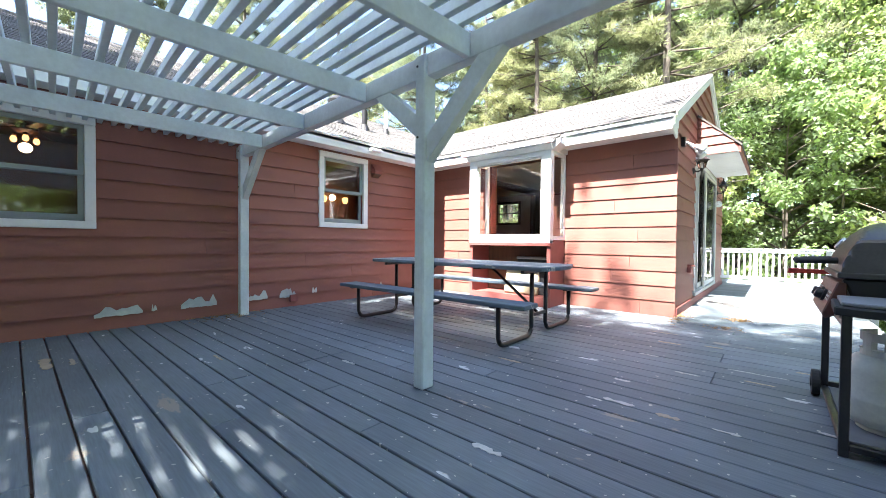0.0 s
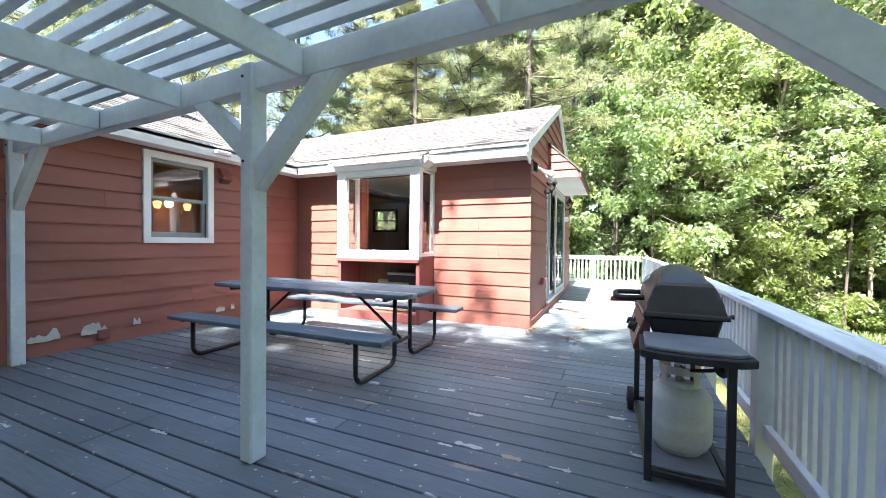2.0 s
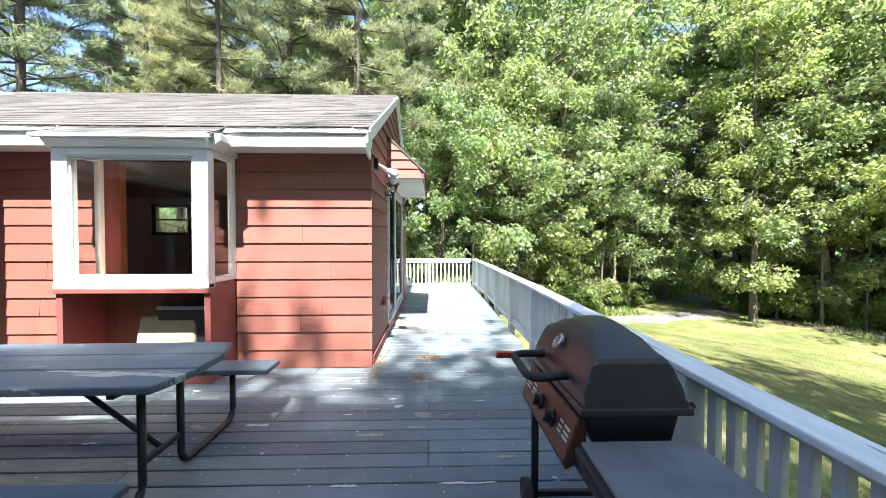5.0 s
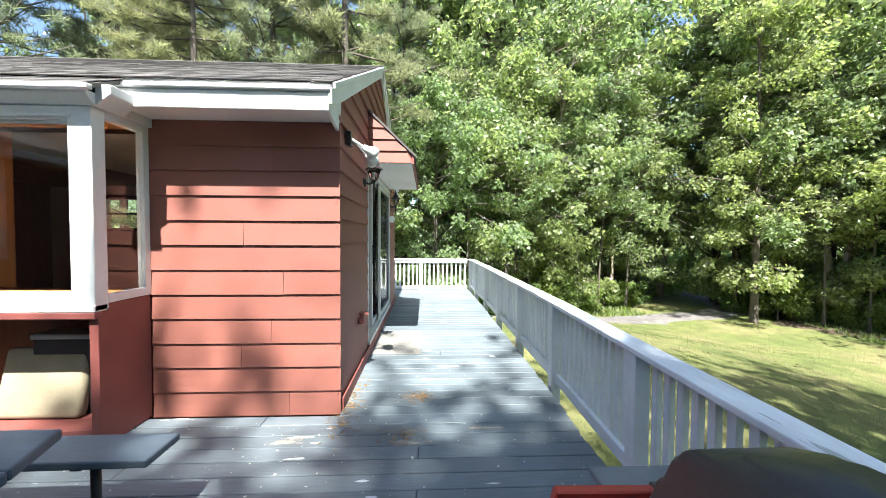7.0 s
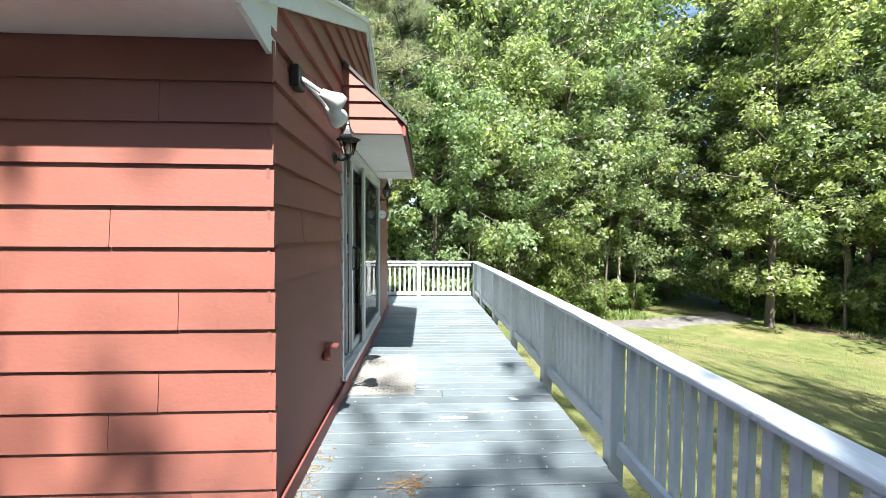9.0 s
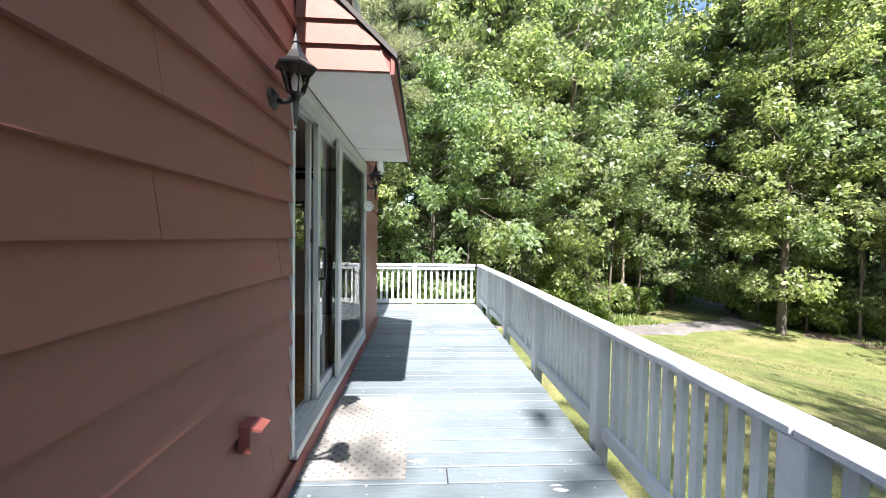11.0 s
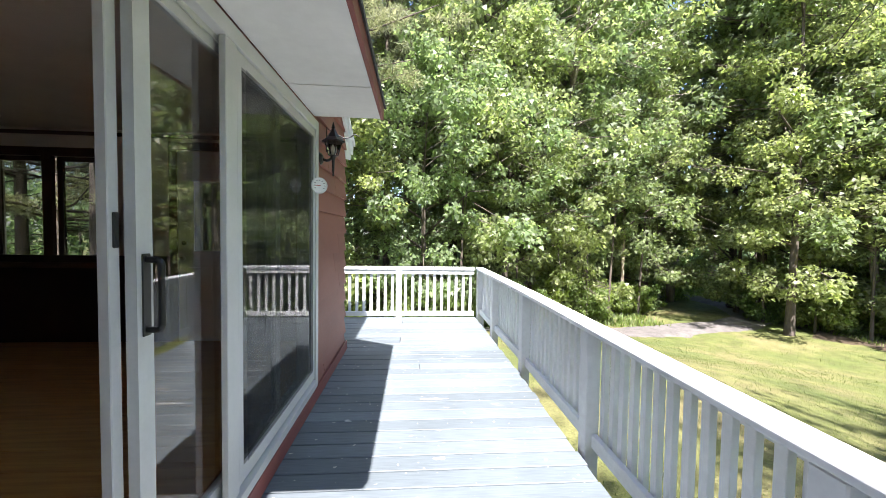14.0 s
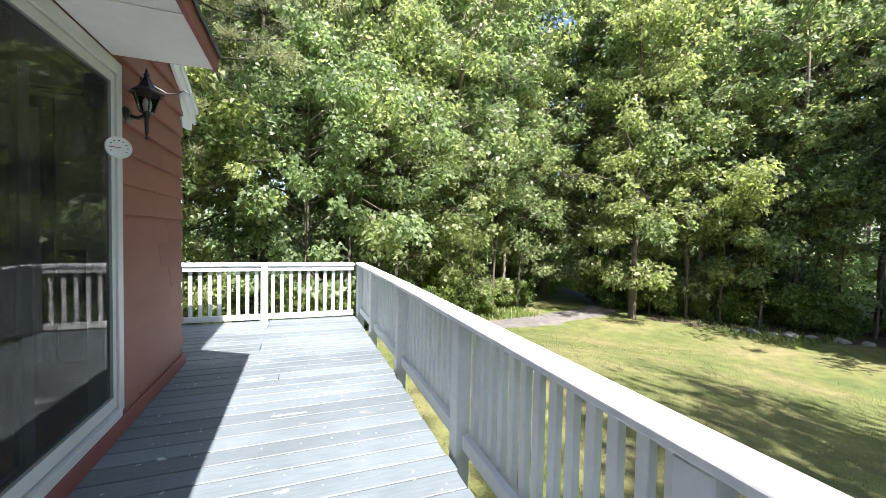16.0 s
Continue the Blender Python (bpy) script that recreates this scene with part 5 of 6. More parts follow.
# ---- trees ----
def leaves(centres, count, size, seed, flatness=0.68, needle=False, droop=0.6):
    """Leaves scattered through clumps (x, y, z, radius): each a tapering leaf, or a thin needle."""
    r = np.random.default_rng(seed)
    c = np.asarray(centres)
    idx = r.choice(len(c), count, p=c[:, 3] ** 2 / np.sum(c[:, 3] ** 2))
    d = r.normal(size=(count, 3))
    d /= np.linalg.norm(d, axis=1, keepdims=True)
    rad = c[idx, 3:4] * r.uniform(0.15, 1.0, (count, 1)) ** 0.5
    pos = c[idx, :3] + d * rad * np.array([1, 1, flatness])
    if needle:
        u = d * np.array([1, 1, 0.8]) + r.normal(size=(count, 3)) * 0.45 + np.array([0, 0, 0.25])
    else:
        u = d * np.array([1, 1, 0.2]) + r.normal(size=(count, 3)) * 0.5 - np.array([0, 0, droop])
    u /= np.linalg.norm(u, axis=1, keepdims=True)
    w = np.cross(u, np.array([0, 0, 1.0]) + r.normal(size=(count, 3)) * (0.45 if needle else 0.9))
    w /= np.linalg.norm(w, axis=1, keepdims=True)
    nrm = np.cross(w, u)
    ln = size * r.uniform(0.65, 1.35, (count, 1))
    wd = ln * (0.05 if needle else 0.44)
    base, tip = pos - u * ln * 0.4, pos + u * ln * 0.6 - nrm * wd * 0.4
    verts = np.stack([base - w * wd, tip, base + w * wd], axis=1).reshape(-1, 3)
    return verts


def leaf_mesh(name, verts, material, parent):
    n = len(verts) // 3
    me = bpy.data.meshes.new(name)
    me.vertices.add(len(verts))
    me.vertices.foreach_set("co", verts.astype(np.float32).ravel())
    me.loops.add(len(verts))
    me.loops.foreach_set("vertex_index", np.arange(len(verts), dtype=np.int32))
    me.polygons.add(n)
    me.polygons.foreach_set("loop_start", np.arange(0, len(verts), 3, dtype=np.int32))
    me.update(calc_edges=True)
    me.materials.append(material)
    ob = new(name, me)
    ob.parent = parent
    return ob


def broadleaf(label, height, crown_from, spread, count, size, seed, leaf_mat, bark, trunk_r=0.2, stems=1, tilt=0.05, twigs=True):
    r = random.Random(seed)
    g = grp("tree", (0, -400, 0), label, "tree", "trees along the wood's edge")
    wood, clumps = bmesh.new(), []
    for st in range(stems):
        lean = Vector((r.uniform(-1, 1), r.uniform(-1, 1), 0)) * (tilt if stems == 1 else 0.16) * height
        def axis(t, lean=lean, ph=r.uniform(0, 6)):
            return Vector((math.sin(3.1 * t + ph) * 0.18 * t, math.cos(2.3 * t + ph) * 0.18 * t, 0)) + lean * t ** 1.3 + Vector((0, 0, height * t))
        pts = [axis(k / 10) for k in range(11)]
        add_tube(wood, [pts[0] - Vector((0, 0, 0.5)), *pts], [trunk_r * 1.5, trunk_r * 1.2, *[max(trunk_r * (1 - 0.09 * k), 0.025) for k in range(1, 11)]], 8)
        m = int(22 / stems) + 4
        for k in range(m):
            t = crown_from + (0.97 - crown_from) * (k + r.random()) / m
            rel = (t - crown_from) / (1 - crown_from)
            ln = spread * (0.35 + 0.9 * math.sin(math.pi * min(0.15 + 0.85 * rel, 1.0)) ** 0.8) * r.uniform(0.65, 1.2)
            a = k * 2.4 + r.uniform(-0.4, 0.4)
            d = Vector((math.cos(a), math.sin(a), r.uniform(0.05, 0.55)))
            base = axis(t)
            limb = [base, base + d * ln * 0.4 + Vector((0, 0, 0.05 * ln)), base + d * ln * 0.75 + Vector((0, 0, 0.1 * ln)), base + d * ln]
            lr = trunk_r * 0.4 * (1 - 0.6 * t)
            add_tube(wood, limb, [lr, lr * 0.7, lr * 0.4, 0.012], 5)
            for j in range(8):
                f = 0.3 + 0.1 * j
                p = base + d * ln * f + Vector((r.uniform(-1, 1), r.uniform(-1, 1), r.uniform(-0.8, 0.6))) * ln * 0.34
                q = base + d * ln * (f - 0.2)
                if twigs:
                    add_tube(wood, [q, p], [0.022, 0.008], 4)
                clumps.append((*p, r.uniform(0.4, 1.1) * spread / 4.0))
    for k in range(4):
        clumps.append((*(axis(0.97) + Vector((r.uniform(-0.6, 0.6), r.uniform(-0.6, 0.6), r.uniform(-0.6, 0.4)))), 0.6 * spread / 4))
    part("trunk", wood, bark, g, smooth=True)
    leaf_mesh("crown", leaves(clumps, count, size, seed), leaf_mat, g)
    return g


def pine(label, height, bare, seed, count):
    r = random.Random(seed)
    g = grp("pine_tree", (0, -400, 0), label, "pine tree", "pines behind the house")
    wood, clumps = bmesh.new(), []
    ph = r.uniform(0, 6)
    axis = lambda t: Vector((math.sin(2 * t + ph) * 0.25 * t, math.cos(2 * t + ph) * 0.25 * t, height * t))
    pts = [axis(k / 10) for k in range(11)]
    add_tube(wood, [pts[0] - Vector((0, 0, 0.5)), *pts], [0.27, 0.24, *[0.22 * (1 - 0.088 * k) for k in range(1, 11)]], 8)
    z = bare * height
    while z < height * 0.98:
        rel = (z / height - bare) / (1 - bare)
        for k in range(r.randint(3, 5)):
            a = r.uniform(0, 6.28)
            ln = (3.4 * (1 - rel) ** 0.7 + 0.5) * r.uniform(0.6, 1.15)
            d = Vector((math.cos(a), math.sin(a), r.uniform(-0.08, 0.25)))
            base = axis(z / height)
            limb = [base, base + d * ln * 0.5, base + d * ln + Vector((0, 0, 0.12 * ln))]
            add_tube(wood, limb, [0.05, 0.035, 0.012], 5)
            for j in range(7):
                f = 0.32 + 0.11 * j
                p = base + d * ln * f + Vector((r.uniform(-1, 1), r.uniform(-1, 1), r.uniform(-0.1, 0.35))) * 0.35 * ln * 0.5
                clumps.append((*p, r.uniform(0.26, 0.46)))
        z += r.uniform(0.55, 0.95)
    for k in range(8):
        z2 = r.uniform(0.12, bare) * height
        a = r.uniform(0, 6.28)
        b = axis(z2 / height)
        add_tube(wood, [b, b + Vector((math.cos(a), math.sin(a), r.uniform(-0.1, 0.2))) * r.uniform(0.5, 1.8)], [0.025, 0.008], 4)
    part("trunk", wood, BARK, g, smooth=True)
    leaf_mesh("crown", leaves(clumps, count, 0.34, seed, 0.6, True), NEEDLE, g)
    return g


def bush(label, seed, count, size=0.14):
    r = random.Random(seed)
    g = grp("shrub", (0, -400, 0), label, "shrub", "shrubs along the wood's edge")
    wood, clumps = bmesh.new(), []
    for k in range(12):
        a = r.uniform(0, 6.28)
        tip = Vector((math.cos(a) * r.uniform(0.2, 1.3), math.sin(a) * r.uniform(0.2, 1.3), r.uniform(0.5, 2.2)))
        add_tube(wood, [(0, 0, -0.2), tip * 0.5 + Vector((0, 0, 0.15)), tip], [0.022, 0.015, 0.006], 4)
        clumps += [(*(tip * f + Vector((r.uniform(-0.3, 0.3), r.uniform(-0.3, 0.3), 0))), r.uniform(0.3, 0.55)) for f in (0.35, 0.6, 0.85, 1.0)]
    part("stems", wood, BARK, g, smooth=True)
    leaf_mesh("foliage", leaves(clumps, count, size, seed), SHRUB, g)
    return g


maples = [broadleaf("leafy maple with sprays reaching low at the wood's edge", h, c, s, n, 0.19, k, MAPLE, BARK, tr) for h, c, s, n, k, tr in
          ((13.5, 0.1, 3.9, 27000, 11, 0.17), (16, 0.14, 4.3, 29000, 12, 0.2), (11, 0.08, 3.4, 22000, 13, 0.14))]
ashes = [broadleaf("tall slender tree with a high leafy crown", h, c, s, n, 0.235, k, ASH, bk, tr, st) for h, c, s, n, k, bk, tr, st in
         ((21, 0.36, 3.6, 11500, 21, BARK, 0.22, 1), (19, 0.3, 3.4, 10000, 22, PALE_BARK, 0.19, 2), (23, 0.42, 4.0, 12000, 23, BARK, 0.25, 1))]
pines = [pine("tall pine with a bare lower trunk and tufted boughs", h, b, k, n) for h, b, k, n in ((22, 0.32, 31, 27000), (25, 0.42, 32, 26000), (19, 0.25, 33, 26000))]
shrubs = [bush("bright green leafy shrub below the trees", 41, 4600), bush("bright green leafy shrub below the trees", 42, 4000)]


def plant(kinds, spots, seed, lo=0.85, hi=1.15):
    r = random.Random(seed)
    for i, (x, y) in enumerate(spots):
        ob = kinds[i % len(kinds)]
        s = r.uniform(lo, hi)
        c = copy_thing(ob, pose(x, y, ground_height(x, y) - 0.05, 0, 0, r.uniform(0, 360)) @ Matrix.Diagonal((s, s, s, 1)))


def scattered(x0, x1, y0, y1, gap, seed):
    r = random.Random(seed)
    out = []
    for _ in range(4000):
        p = (r.uniform(x0, x1), r.uniform(y0, y1))
        if all(math.hypot(p[0] - q[0], p[1] - q[1]) > gap for q in out):
            out.append(p)
    return out


# the sunny edge of the wood
plant(maples, [(1.2, 27.5), (6.2, 30.0), (10.8, 33.2), (-4.5, 27.0), (15.0, 35.5), (29.5, 26.0), (20.0, 37.5), (41, 5), (3.4, 31.5), (26.6, 30.4), (12.8, 37), (25.4, 34.5), (21.5, 41.0), (29.6, 29.2), (32.2, 23.6)], 3, 1.0, 1.3)
# the lone trunk by the drive
lone = [broadleaf("slim tree with low leafy sprays beside the gravel drive", 24, 0.1, 4.0, 20000, 0.19, 61, MAPLE, BARK, 0.23)]
plant(lone, [(22.9, 28.0)], 9, 1.0, 1.0)
# thin young trees with bare stems among them
saplings = [broadleaf("thin young tree with a bare stem and a light crown", 15, 0.42, 1.9, 4500, 0.16, k, ASH, bk, 0.075, st, 0.05) for k, bk, st in ((81, BARK, 1), (82, BARK, 1))]
plant(saplings, [(26.4, 26.6), (27.8, 25.2), (29.2, 23.6), (30.6, 22.6), (32.0, 21.0), (33.4, 19.8), (25.0, 28.4), (28.6, 27.0), (31.2, 24.4), (9.6, 30.6), (12.2, 31.6), (14.2, 32.6), (6.8, 29.2), (17.0, 33.6), (3.2, 27.4), (24.2, 31.0)], 19, 0.85, 1.25)
# second rows
plant(ashes, [(3.5, 34.0), (9.0, 37.0), (14.0, 40.0), (25.5, 32.5), (28.5, 31.5), (32.0, 28.5), (36.5, 24.0), (40.0, 18.5), (44.0, 11.0), (19.5, 42.0), (24.0, 40.0), (30.0, 37.0), (36.0, 31.5), (42.0, 25.5), (47.0, 18.0), (46, 3), (5, 40), (0.5, 38), (17.5, 38.5), (11.5, 36), (7, 34.5)], 4, 1.3, 1.55)
plant(ashes, [(26.8, 36.5), (33.0, 33.5), (40.0, 29.0), (45.0, 22.5), (12.5, 44.0), (18.0, 47.0), (49.0, 12.0), (22, 44), (7.5, 43)], 5, 1.3, 1.5)
plant([ashes[1]], [(8.2, 31.8), (13.0, 34.2), (28.2, 27.6), (32.8, 23.6), (36.0, 19.0)], 15, 0.9, 1.2)
# pines beyond the house
plant(pines, [(-3.5, 22.5), (-7.5, 24.0), (-12.0, 22.0), (-16.0, 25.0), (-1.0, 31.0), (-6.0, 29.5), (-10.5, 28.0), (-20.5, 22.5), (-15.0, 31.0), (2.5, 37.5), (-25, 18), (-29, 24), (-21, 29), (-2, 36), (-8, 35), (-26, 11), (-32, 14), (-30, 3), (-34, 8), (-4, 40), (-12, 38), (-18, 37)], 6, 1.0, 1.3)
plant(ashes, [(-5.5, 33), (-13, 34), (-19, 34)], 7, 1.0, 1.3)
plant(pines, [(-9.5, 20.5), (-17.5, 19.5), (-14, 24.5), (-5.2, 25.4), (35.2, 20.4), (37.5, 17.5), (33.8, 24.0)], 17, 0.9, 1.1)
# unseen tall trees added beyond the lawn to shade the wood's eastern edge
plant(ashes, [(33, 12), (36, 9), (39, 13), (31, 8), (35.5, 13.5), (42, 16), (29.5, 11)], 18, 1.1, 1.3)
plant(shrubs, [(3.0, 26.6), (5.0, 28.0), (7.4, 28.9), (9.2, 31.2), (11.6, 32.0), (13.6, 33.0), (15.8, 33.6), (17.4, 34.4), (0.0, 25.8), (-2.6, 26.0), (25.2, 29.6), (26.6, 28.2), (27.6, 26.6), (29.6, 24.6), (31.4, 23.0), (33.0, 21.4), (34.8, 18.6), (36.4, 16.4), (38.2, 13.8), (24.4, 31.5), (30.6, 22.0), (28.6, 28.0), (31.5, 25.0), (19.0, 36.0), (39.5, 10), (40, 6), (25.8, 28.0), (28.4, 25.4), (32.2, 21.4), (8.4, 30.4), (6.2, 28.6), (12.6, 32.0), (14.8, 34.6), (1.6, 26.0)], 8, 0.9, 1.6)
# unseen open-crowned tall trees added sunward, whose shade dapples the deck and the lawn
shade_trees = [broadleaf("tall unseen tree added to cast dappled shade", h, 0.25, s, n, 0.26, k, ASH, BARK, 0.24, twigs=False) for h, s, n, k in ((25.5, 4.2, 460, 51), (25.8, 4.4, 500, 52))]
for k, (x, y, s) in enumerate(((-12.5, -9.3, 0.98), (-10.4, -9, 0.94), (-8.3, -9.3, 0.92), (-6.2, -9, 0.87), (-4.1, -9.2, 0.865), (-2.0, -9, 0.86), (0.1, -9.2, 0.865), (2.2, -9, 0.95), (4.3, -9.2, 1.0), (6.4, -9, 1.0), (8.6, -9.3, 1.0), (11, -9, 1.0))):
    plant([shade_trees[k % 2]], [(x, y)], 70 + k, s, s)
FULL = ((2.3, -9.5, 0.965), (3.0, -9.4, 0.965), (3.9, -9.5, 0.955), (2.4, -9.7, 0.92), (7.2, -3.4, 1.0), (10.4, -3.0, 1.0), (13.2, -2.0, 1.0))
# fuller unseen ones added for shade; a low leafy belt closes the garden behind
full_shade_trees = [broadleaf("tall unseen full-crowned tree added to cast shade", 25.0, 0.9, 3.2, 1900, 0.27, k, ASH, BARK, 0.24, 1, 0.008, False) for k in (71, 72)]
# slim unseen trees, leafy only at the top, added to shade mid-deck
slim_shade_trees = [broadleaf("tall slim unseen tree added to shade the middle of the deck", 25.0, 0.93, 2.0, 1500, 0.27, k, ASH, BARK, 0.2, 1, 0.004, False) for k in (73, 74)]
for k, (x, y, s) in enumerate(((-5.0, -9.5, 0.895), (-3.5, -9.6, 0.9), (-2.1, -9.4, 0.925), (-0.7, -9.5, 0.93), (-5.6, -9.3, 0.82), (-4.3, -9.4, 0.83), (-3.1, -9.6, 0.82), (-4.9, -9.7, 0.79), (0.5, -9.4, 0.94), (1.3, -9.6, 0.955), (-6.0, -9.4, 0.84), (1.0, -9.4, 0.92), (1.9, -9.3, 0.925))):
    plant([slim_shade_trees[k % 2]], [(x, y)], 110 + k, s, s)
for k, (x, y, s) in enumerate(FULL):
    plant([full_shade_trees[k % 2]], [(x, y)], 90 + k, s, s)
belt = [broadleaf("leafy tree closing the garden behind the deck", 13, 0.1, 3.9, 5000, 0.4, 15, MAPLE, BARK, 0.17, twigs=False)]
plant(belt, [(-14, -13), (-10, -13.5), (-6, -13), (-2, -13.5), (2, -13), (6, -13.5), (10, -12.5), (14, -12), (18, -10), (22, -8)], 95, 0.9, 1.1)
plant(shade_trees, [(7.5, -4.5), (-7, -15), (0, -15.5), (6.5, -15), (13.5, -6.0), (18.5, -3.5), (24, -3), (10.0, -4.0), (16, -1.5)], 13, 0.95, 1.0)
for kind in (*maples, *ashes, *pines, *shrubs, *shade_trees, *full_shade_trees, *lone, *belt, *slim_shade_trees, *saplings):
    for o in (*kind.children_recursive, kind):
        bpy.data.objects.remove(o)

# far woods, too many to count
far = scattered(-60, 75, 46, 74, 4.2, 2)
far = [p for p in far if p[1] > 50 or p[0] > 52 or p[0] < -20] + scattered(54, 80, -30, 46, 5.0, 3) + scattered(-75, -42, -10, 46, 5.0, 4)
fr = random.Random(8)
far_wood = bmesh.new()
far_clumps = []
for x, y in far:
    h, g0 = fr.uniform(8, 17), ground_height(x, y)
    add_tube(far_wood, [(x, y, g0 - 0.5), (x + fr.uniform(-0.5, 0.5), y, g0 + h)], [0.22, 0.05], 5)
    for _ in range(14):
        f = fr.uniform(0.05, 1.0)
        far_clumps.append((x + fr.gauss(0, 1.7), y + fr.gauss(0, 1.7), g0 + h * f, fr.uniform(0.9, 1.9)))
woods = tagged(part("far_woods", far_wood, BARK), "dense green woodland filling the distance", "woods", kind="stuff")
leaf_mesh("foliage", leaves(far_clumps, 100000, 0.58, 5), ASH, woods)

# low thicket between the trunks
thicket = tagged(new("undergrowth"), "tangled green undergrowth filling the wood below the crowns", "undergrowth", kind="stuff")
ur = random.Random(31)
low = []
for (xa, ya), (xb, yb), n in (((-26, 24), (-6, 28), 90), ((-6, 27.5), (2, 29.5), 70), ((2, 29.5), (10, 34), 110), ((10, 34.5), (21, 38.5), 130), ((24.5, 33.5), (31, 28), 120), ((31, 27.5), (37, 21), 120), ((37, 20.5), (43, 10), 110), ((43, 10), (45, -2), 60), ((19, 41), (29, 39), 110)):
    dx, dy = xb - xa, yb - ya
    g = math.hypot(dx, dy)
    for _ in range(n):
        f, o = ur.random(), ur.uniform(0, 7)
        x, y = xa + dx * f - dy / g * o, ya + dy * f + dx / g * o
        low.append((x, y, ground_height(x, y) + ur.uniform(0.2, 3.6) * ur.uniform(0.5, 1.3), ur.uniform(0.6, 1.2)))
leaf_mesh("foliage", leaves(low, 95000, 0.2, 6), SHRUB, thicket)

# ---- small outdoor things ----
pole = grp("utility_pole", (16.3, 34.6, ground_height(16.3, 34.6)), "weathered utility pole with a short cross-arm among leaves", "utility pole")
part("shaft", tube([(0, 0, -0.5), (0, 0, 7.9)], [0.14, 0.11], 10), POLE_WOOD, pole)
part("cross_arm", box(-0.9, 0.1, -0.05, 0.05, 7.55, 7.65, 0.01), POLE_WOOD, pole)
for k, (x, y, s) in enumerate(((27.2, 22.8, 0.34), (27.9, 22.1, 0.26), (28.5, 21.6, 0.4), (29.3, 20.9, 0.3), (26.4, 23.3, 0.22), (30.2, 20.0, 0.36), (31.0, 19.2, 0.28))):
    bm = bmesh.new()
    bmesh.ops.create_icosphere(bm, subdivisions=3, radius=s)
    for v in bm.verts:
        v.co *= 1 + 0.35 * noise.noise(v.co * 3 + Vector((k * 7, 0, 0)))
        v.co.z *= 0.6
    st = part("stone", bm, STONE, smooth=True)
    st.location = (x, y, ground_height(x, y) + 0.06)
    tagged(st, "grey field stone half sunk in the lawn's edge", "stone", "stones at the lawn's edge")

# ---- grass ----
def blades(n, area, seed, size):
    r = np.random.default_rng(seed)
    xy = np.stack([r.uniform(area[0], area[1], n), r.uniform(area[2], area[3], n)], axis=1)
    z = np.array([ground_height(x, y) for x, y in xy])
    a = r.uniform(0, 6.28, n)
    lean = np.stack([np.cos(a), np.sin(a), np.zeros(n)], axis=1)
    side = np.stack([-np.sin(a), np.cos(a), np.zeros(n)], axis=1)
    h = size * r.uniform(0.5, 1.4, (n, 1))
    base = np.column_stack([xy, z])
    tip = base + lean * h * 0.5 + np.array([0, 0, 1.0]) * h
    return np.stack([base - side * h * 0.12, base + side * h * 0.12, tip], axis=1).reshape(-1, 3)


lawn_tufts = tagged(new("lawn_grass"), "short uneven lawn grass blades", "grass", kind="stuff")
leaf_mesh("blades", np.concatenate([blades(45000, (2.2, 22, 2, 22), 1, 0.04), blades(14000, (8, 30, 20, 33), 2, 0.06)]), GRASS, lawn_tufts)
edge = tagged(new("edge_weeds"), "tall weeds and ferns along the wood's edge", "weeds", kind="stuff")
leaf_mesh("blades", np.concatenate([blades(5000, (25.5, 33, 20, 30), 3, 0.22), blades(5000, (0, 17, 30, 34), 4, 0.28)]), SHRUB, edge)

# pine straw swept against the wall and on the boards
def straw(name, cx, cy, rx, ry, n, seed, label):
    r = random.Random(seed)
    verts, faces = [], []
    for _ in range(n):
        x, y, a, ln = cx + r.gauss(0, rx), cy + r.gauss(0, ry), r.uniform(0, 6.28), r.uniform(0.02, 0.06)
        z = 0.004 + r.uniform(0, 0.012)
        dx, dy = math.cos(a) * ln, math.sin(a) * ln
        b = len(verts)
        verts += [(x, y, z), (x + dx, y + dy, z + r.uniform(0, 0.01)), (x + dx - dy * 0.06, y + dy + dx * 0.06, z), (x, y, z - 0.003)]
        faces += [(b, b + 1, b + 2), (b, b + 2, b + 3)]
    tagged(raw(name, verts, faces, STRAW), label, "pine needles", kind="stuff")


straw("pine_straw", -0.04, 6.6, 0.05, 0.3, 260, 1, "dry brown pine needles gathered at the wall corner")
straw("pine_straw", 0.55, 6.75, 0.07, 0.05, 120, 2, "small tuft of dry pine needles on the boards")
straw("pine_straw", 0.45, 6.1, 0.09, 0.06, 60, 3, "small tuft of dry pine needles on the boards")
straw("pine_straw", -4.25, 2.55, 0.12, 0.2, 160, 4, "dry leaf litter round the pergola post")

# ---- peeling paint on the long wall ----
def patch(y0, y1, z0, z1, seed):
    r = random.Random(seed)
    n = 9
    top = [(y0 + (y1 - y0) * k / n, z0 + (z1 - z0) * (r.uniform(0.35, 1.0) if 0 < k < n else 0.3)) for k in range(n + 1)]
    pts = top[::-1] + [(y0 + (y1 - y0) * k / n, z0 + 0.012 * r.random()) for k in range(n + 1)]
    ob = part("peeled_patch", prism([(p[0], p[1]) for p in pts], "x", 0.0, 0.003), PEELED, wall_main, "bare pale primer where paint has peeled")
    ob.location = (X_MAIN + 0.0375, 0, 0)


for k, q in enumerate(((1.36, 1.76, 0.13, 0.25), (1.84, 1.89, 0.14, 0.22), (2.12, 2.5, 0.13, 0.3), (2.88, 3.13, 0.14, 0.28), (3.3, 3.54, 0.13, 0.27), (3.8, 3.88, 0.16, 0.26), (4.86, 5.0, 0.14, 0.26), (5.1, 5.16, 0.15, 0.24))):
    patch(*q, k + 1)

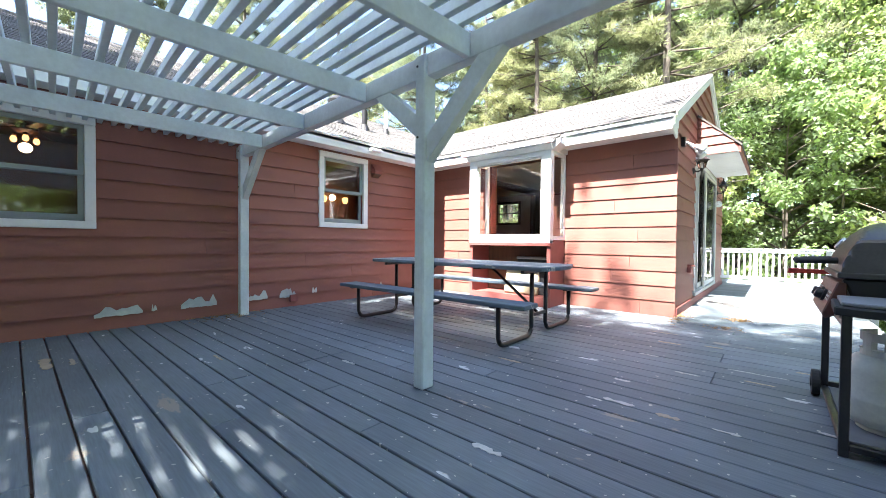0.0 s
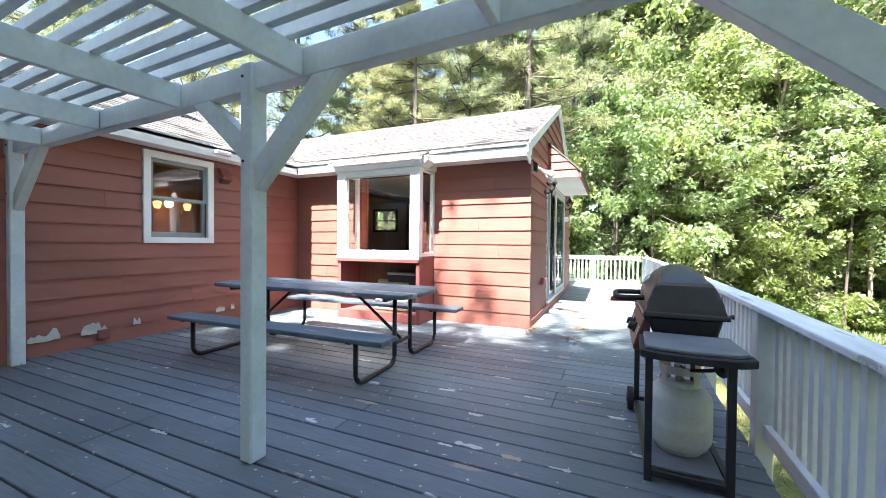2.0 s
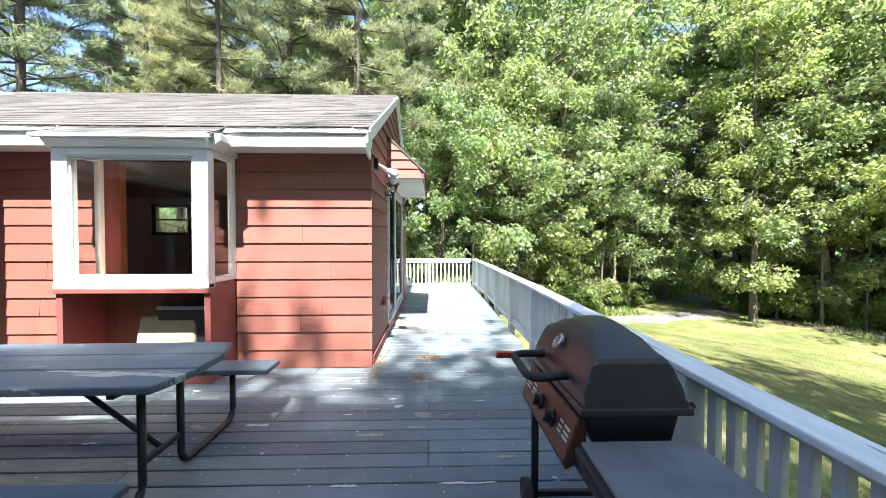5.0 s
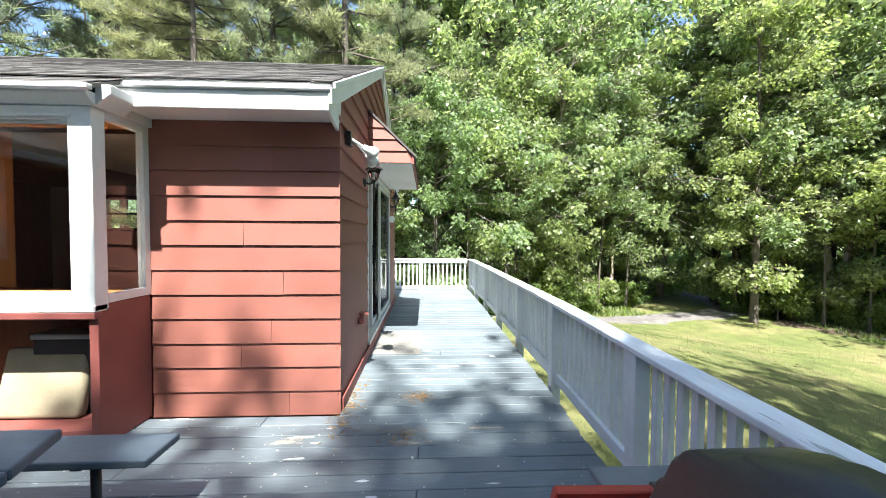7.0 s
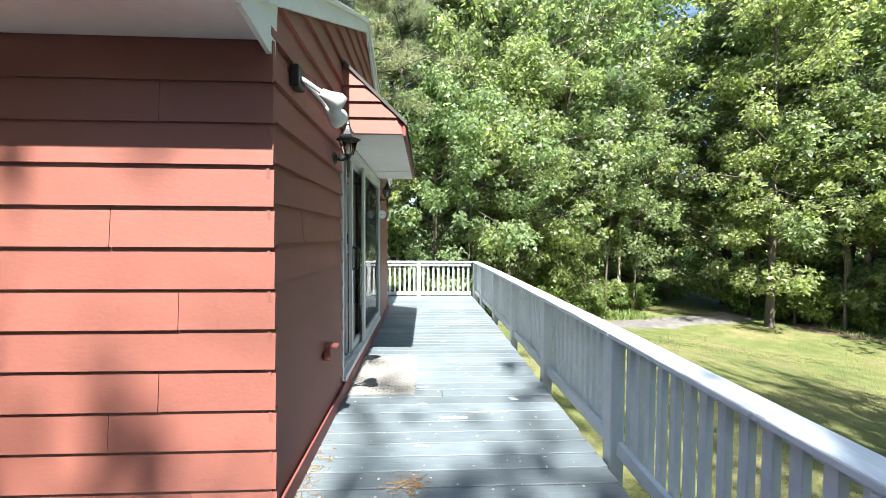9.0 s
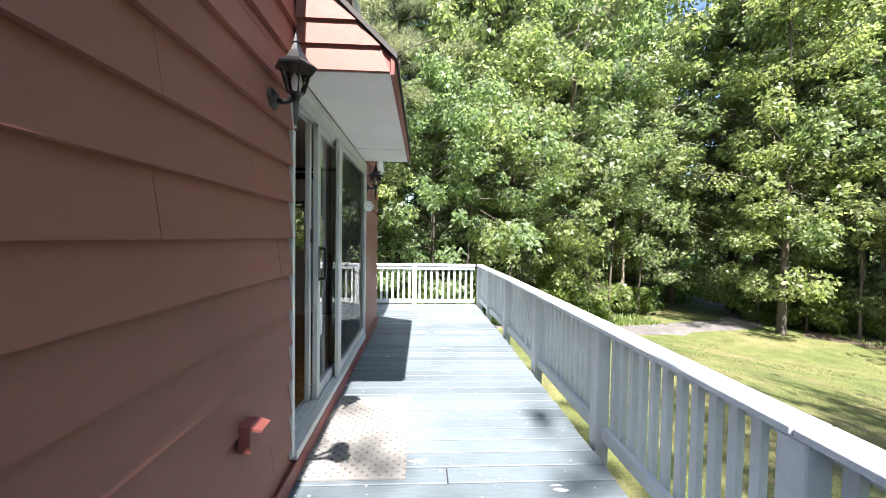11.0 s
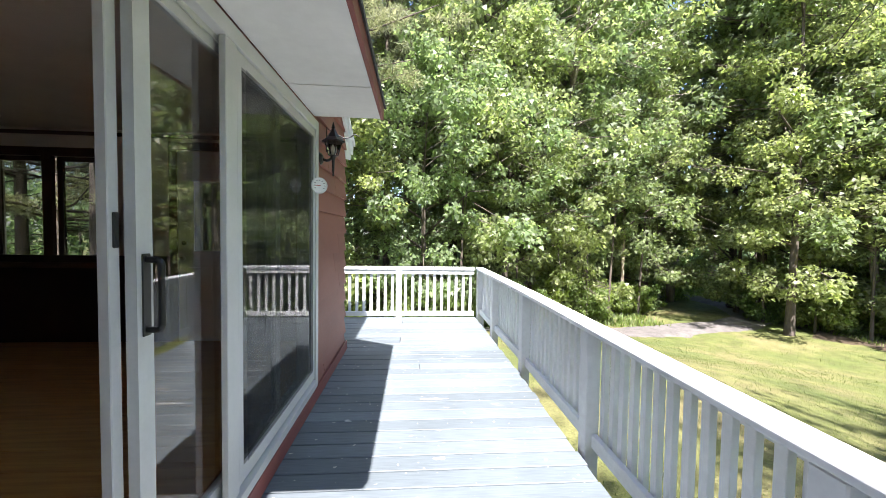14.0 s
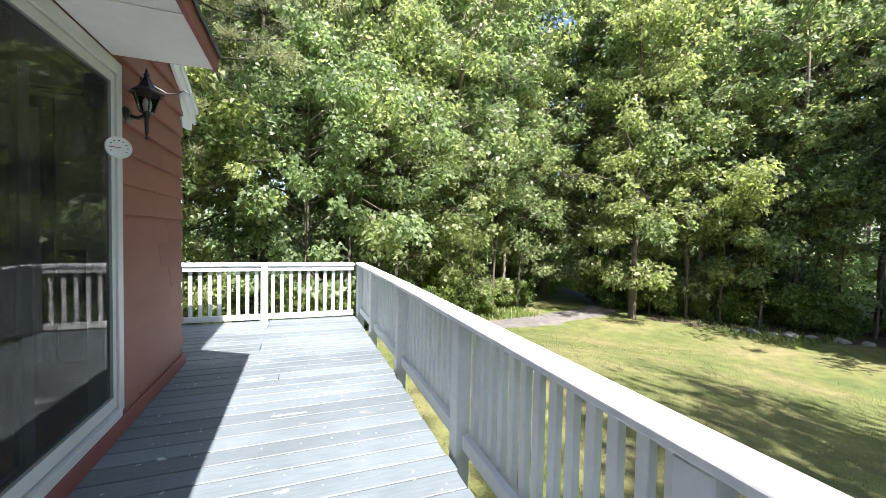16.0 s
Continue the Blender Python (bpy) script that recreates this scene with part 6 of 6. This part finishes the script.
# ---- room floor strips ----
for k in range(26):
    ya = 6.66 + k * 0.205
    ob = part("floor_strip", box(X_MAIN + 0.03, X_SIDE - 0.16, ya, ya + 0.202, 0.141, 0.155), OAK, floor_in)

# ---- siding ----
Z0 = -0.02
siding(wall_main, "x", X_MAIN, 1, -4.9, Y_FRONT - 0.03, Z0, 2.372, [(BIG[0] - 0.085, BIG[1] + 0.085, BIG[2] - 0.077, BIG[3] + 0.085), (SMALL[0] - 0.085, SMALL[1] + 0.085, SMALL[2] - 0.077, SMALL[3] + 0.085)], seed=3, long=(5.5, 9.0))
siding(wall_front, "y", Y_FRONT, -1, X_MAIN + 0.026, X_SIDE + 0.036, 0.0, 2.372, [(BX0, BX1, -1, 2.5)], pitch=0.1985, seed=5, long=(0.7, 2.6), lap=0.014)
siding(wall_side, "x", X_SIDE, 1, Y_FRONT + 0.001, Y_NORTH, 0.02, 4.0, [(DOOR[0] - 0.03, DOOR[1] + 0.02, DOOR[2] - 0.045, DOOR[3] + 0.03)], limit=gable, pitch=0.1985, seed=8, long=(0.9, 2.6))
part("baseboard", box(X_SIDE + 0.037, X_SIDE + 0.052, Y_FRONT + 0.02, Y_NORTH, 0.0, 0.11, 0.003), RED_TRIM, wall_side, "red-painted base trim")

# ---- deck boards ----
rb = random.Random(21)
row = 0
while -3.95 + row * 0.155 < 13.86:
    ya = -3.95 + row * 0.155
    row += 1
    yb = ya + 0.1445
    x0 = X_MAIN + 0.03 if yb < Y_FRONT - 0.02 or ya > Y_NORTH + 0.02 else X_SIDE + 0.03
    cuts = [x0, 1.748 + bow((ya + yb) / 2) + rb.uniform(-0.01, 0.01)]
    if x0 < -2:
        cuts.insert(1, rb.choice((-1.9, -1.28, -0.67, 0.55)))
    elif rb.random() < 0.06:
        cuts.insert(1, 0.79)
    for a, b in zip(cuts, cuts[1:]):
        ob = part("deck_board", box(a + 0.002, b - 0.002, ya, yb, -0.028, rb.uniform(-0.0015, 0.0015), 0.004), DECK, deck)


# ---- bare spots where the deck paint has worn through ----
def bare_spot(x0, x1, y, depth, seed, label="bare worn spot in the deck paint"):
    r = random.Random(seed)
    n = 10
    up = [(x0 + (x1 - x0) * k / n, y + depth * (r.uniform(0.15, 0.5) if 0 < k < n else 0.05)) for k in range(n + 1)]
    dn = [(x0 + (x1 - x0) * k / n, y - depth * (r.uniform(0.15, 0.5) if 0 < k < n else 0.05)) for k in range(n + 1)]
    part("bare_spot", prism(up[::-1] + dn, "z", 0.0008, 0.0028), r.choice((BARE_A, BARE_A, BARE_B)), deck, label)


for k, (x0, x1, y, d) in enumerate((
        (0.0, 0.1, 3.15, 0.03), (0.09, 0.27, 3.2, 0.05), (0.38, 0.5, 3.18, 0.06), (0.64, 0.76, 3.18, 0.03), (-0.19, -0.03, 2.235, 0.05), (-3.45, -3.08, 0.97, 0.09),
        (-3.3, -3.08, 1.11, 0.05), (-1.71, -1.55, 2.54, 0.04), (-0.12, 0.13, 5.39, 0.03), (0.02, 0.22, 4.96, 0.05), (0.93, 1.2, 6.19, 0.03), (-0.85, -0.67, 5.13, 0.05),
        (0.61, 0.96, 4.4, 0.03), (1.0, 1.13, 4.66, 0.04), (0.75, 0.98, 7.57, 0.05), (0.99, 1.32, 7.66, 0.03), (0.56, 0.67, 7.17, 0.03), (1.1, 1.37, 10.97, 0.03), (0.78, 1.02, 10.66, 0.03),
        (0.38, 0.53, 5.065, 0.04), (-0.83, -0.62, 3.45, 0.05), (0.03, 0.14, 3.6, 0.04), (0.32, 0.48, 4.06, 0.03), (0.72, 0.89, 4.17, 0.03), (-0.01, 0.15, 4.39, 0.03), (1.05, 1.3, 3.5, 0.04), (-2.6, -2.4, 1.9, 0.03), (-0.4, -0.2, 6.1, 0.03))):
    bare_spot(x0, x1, y, d, k + 1)
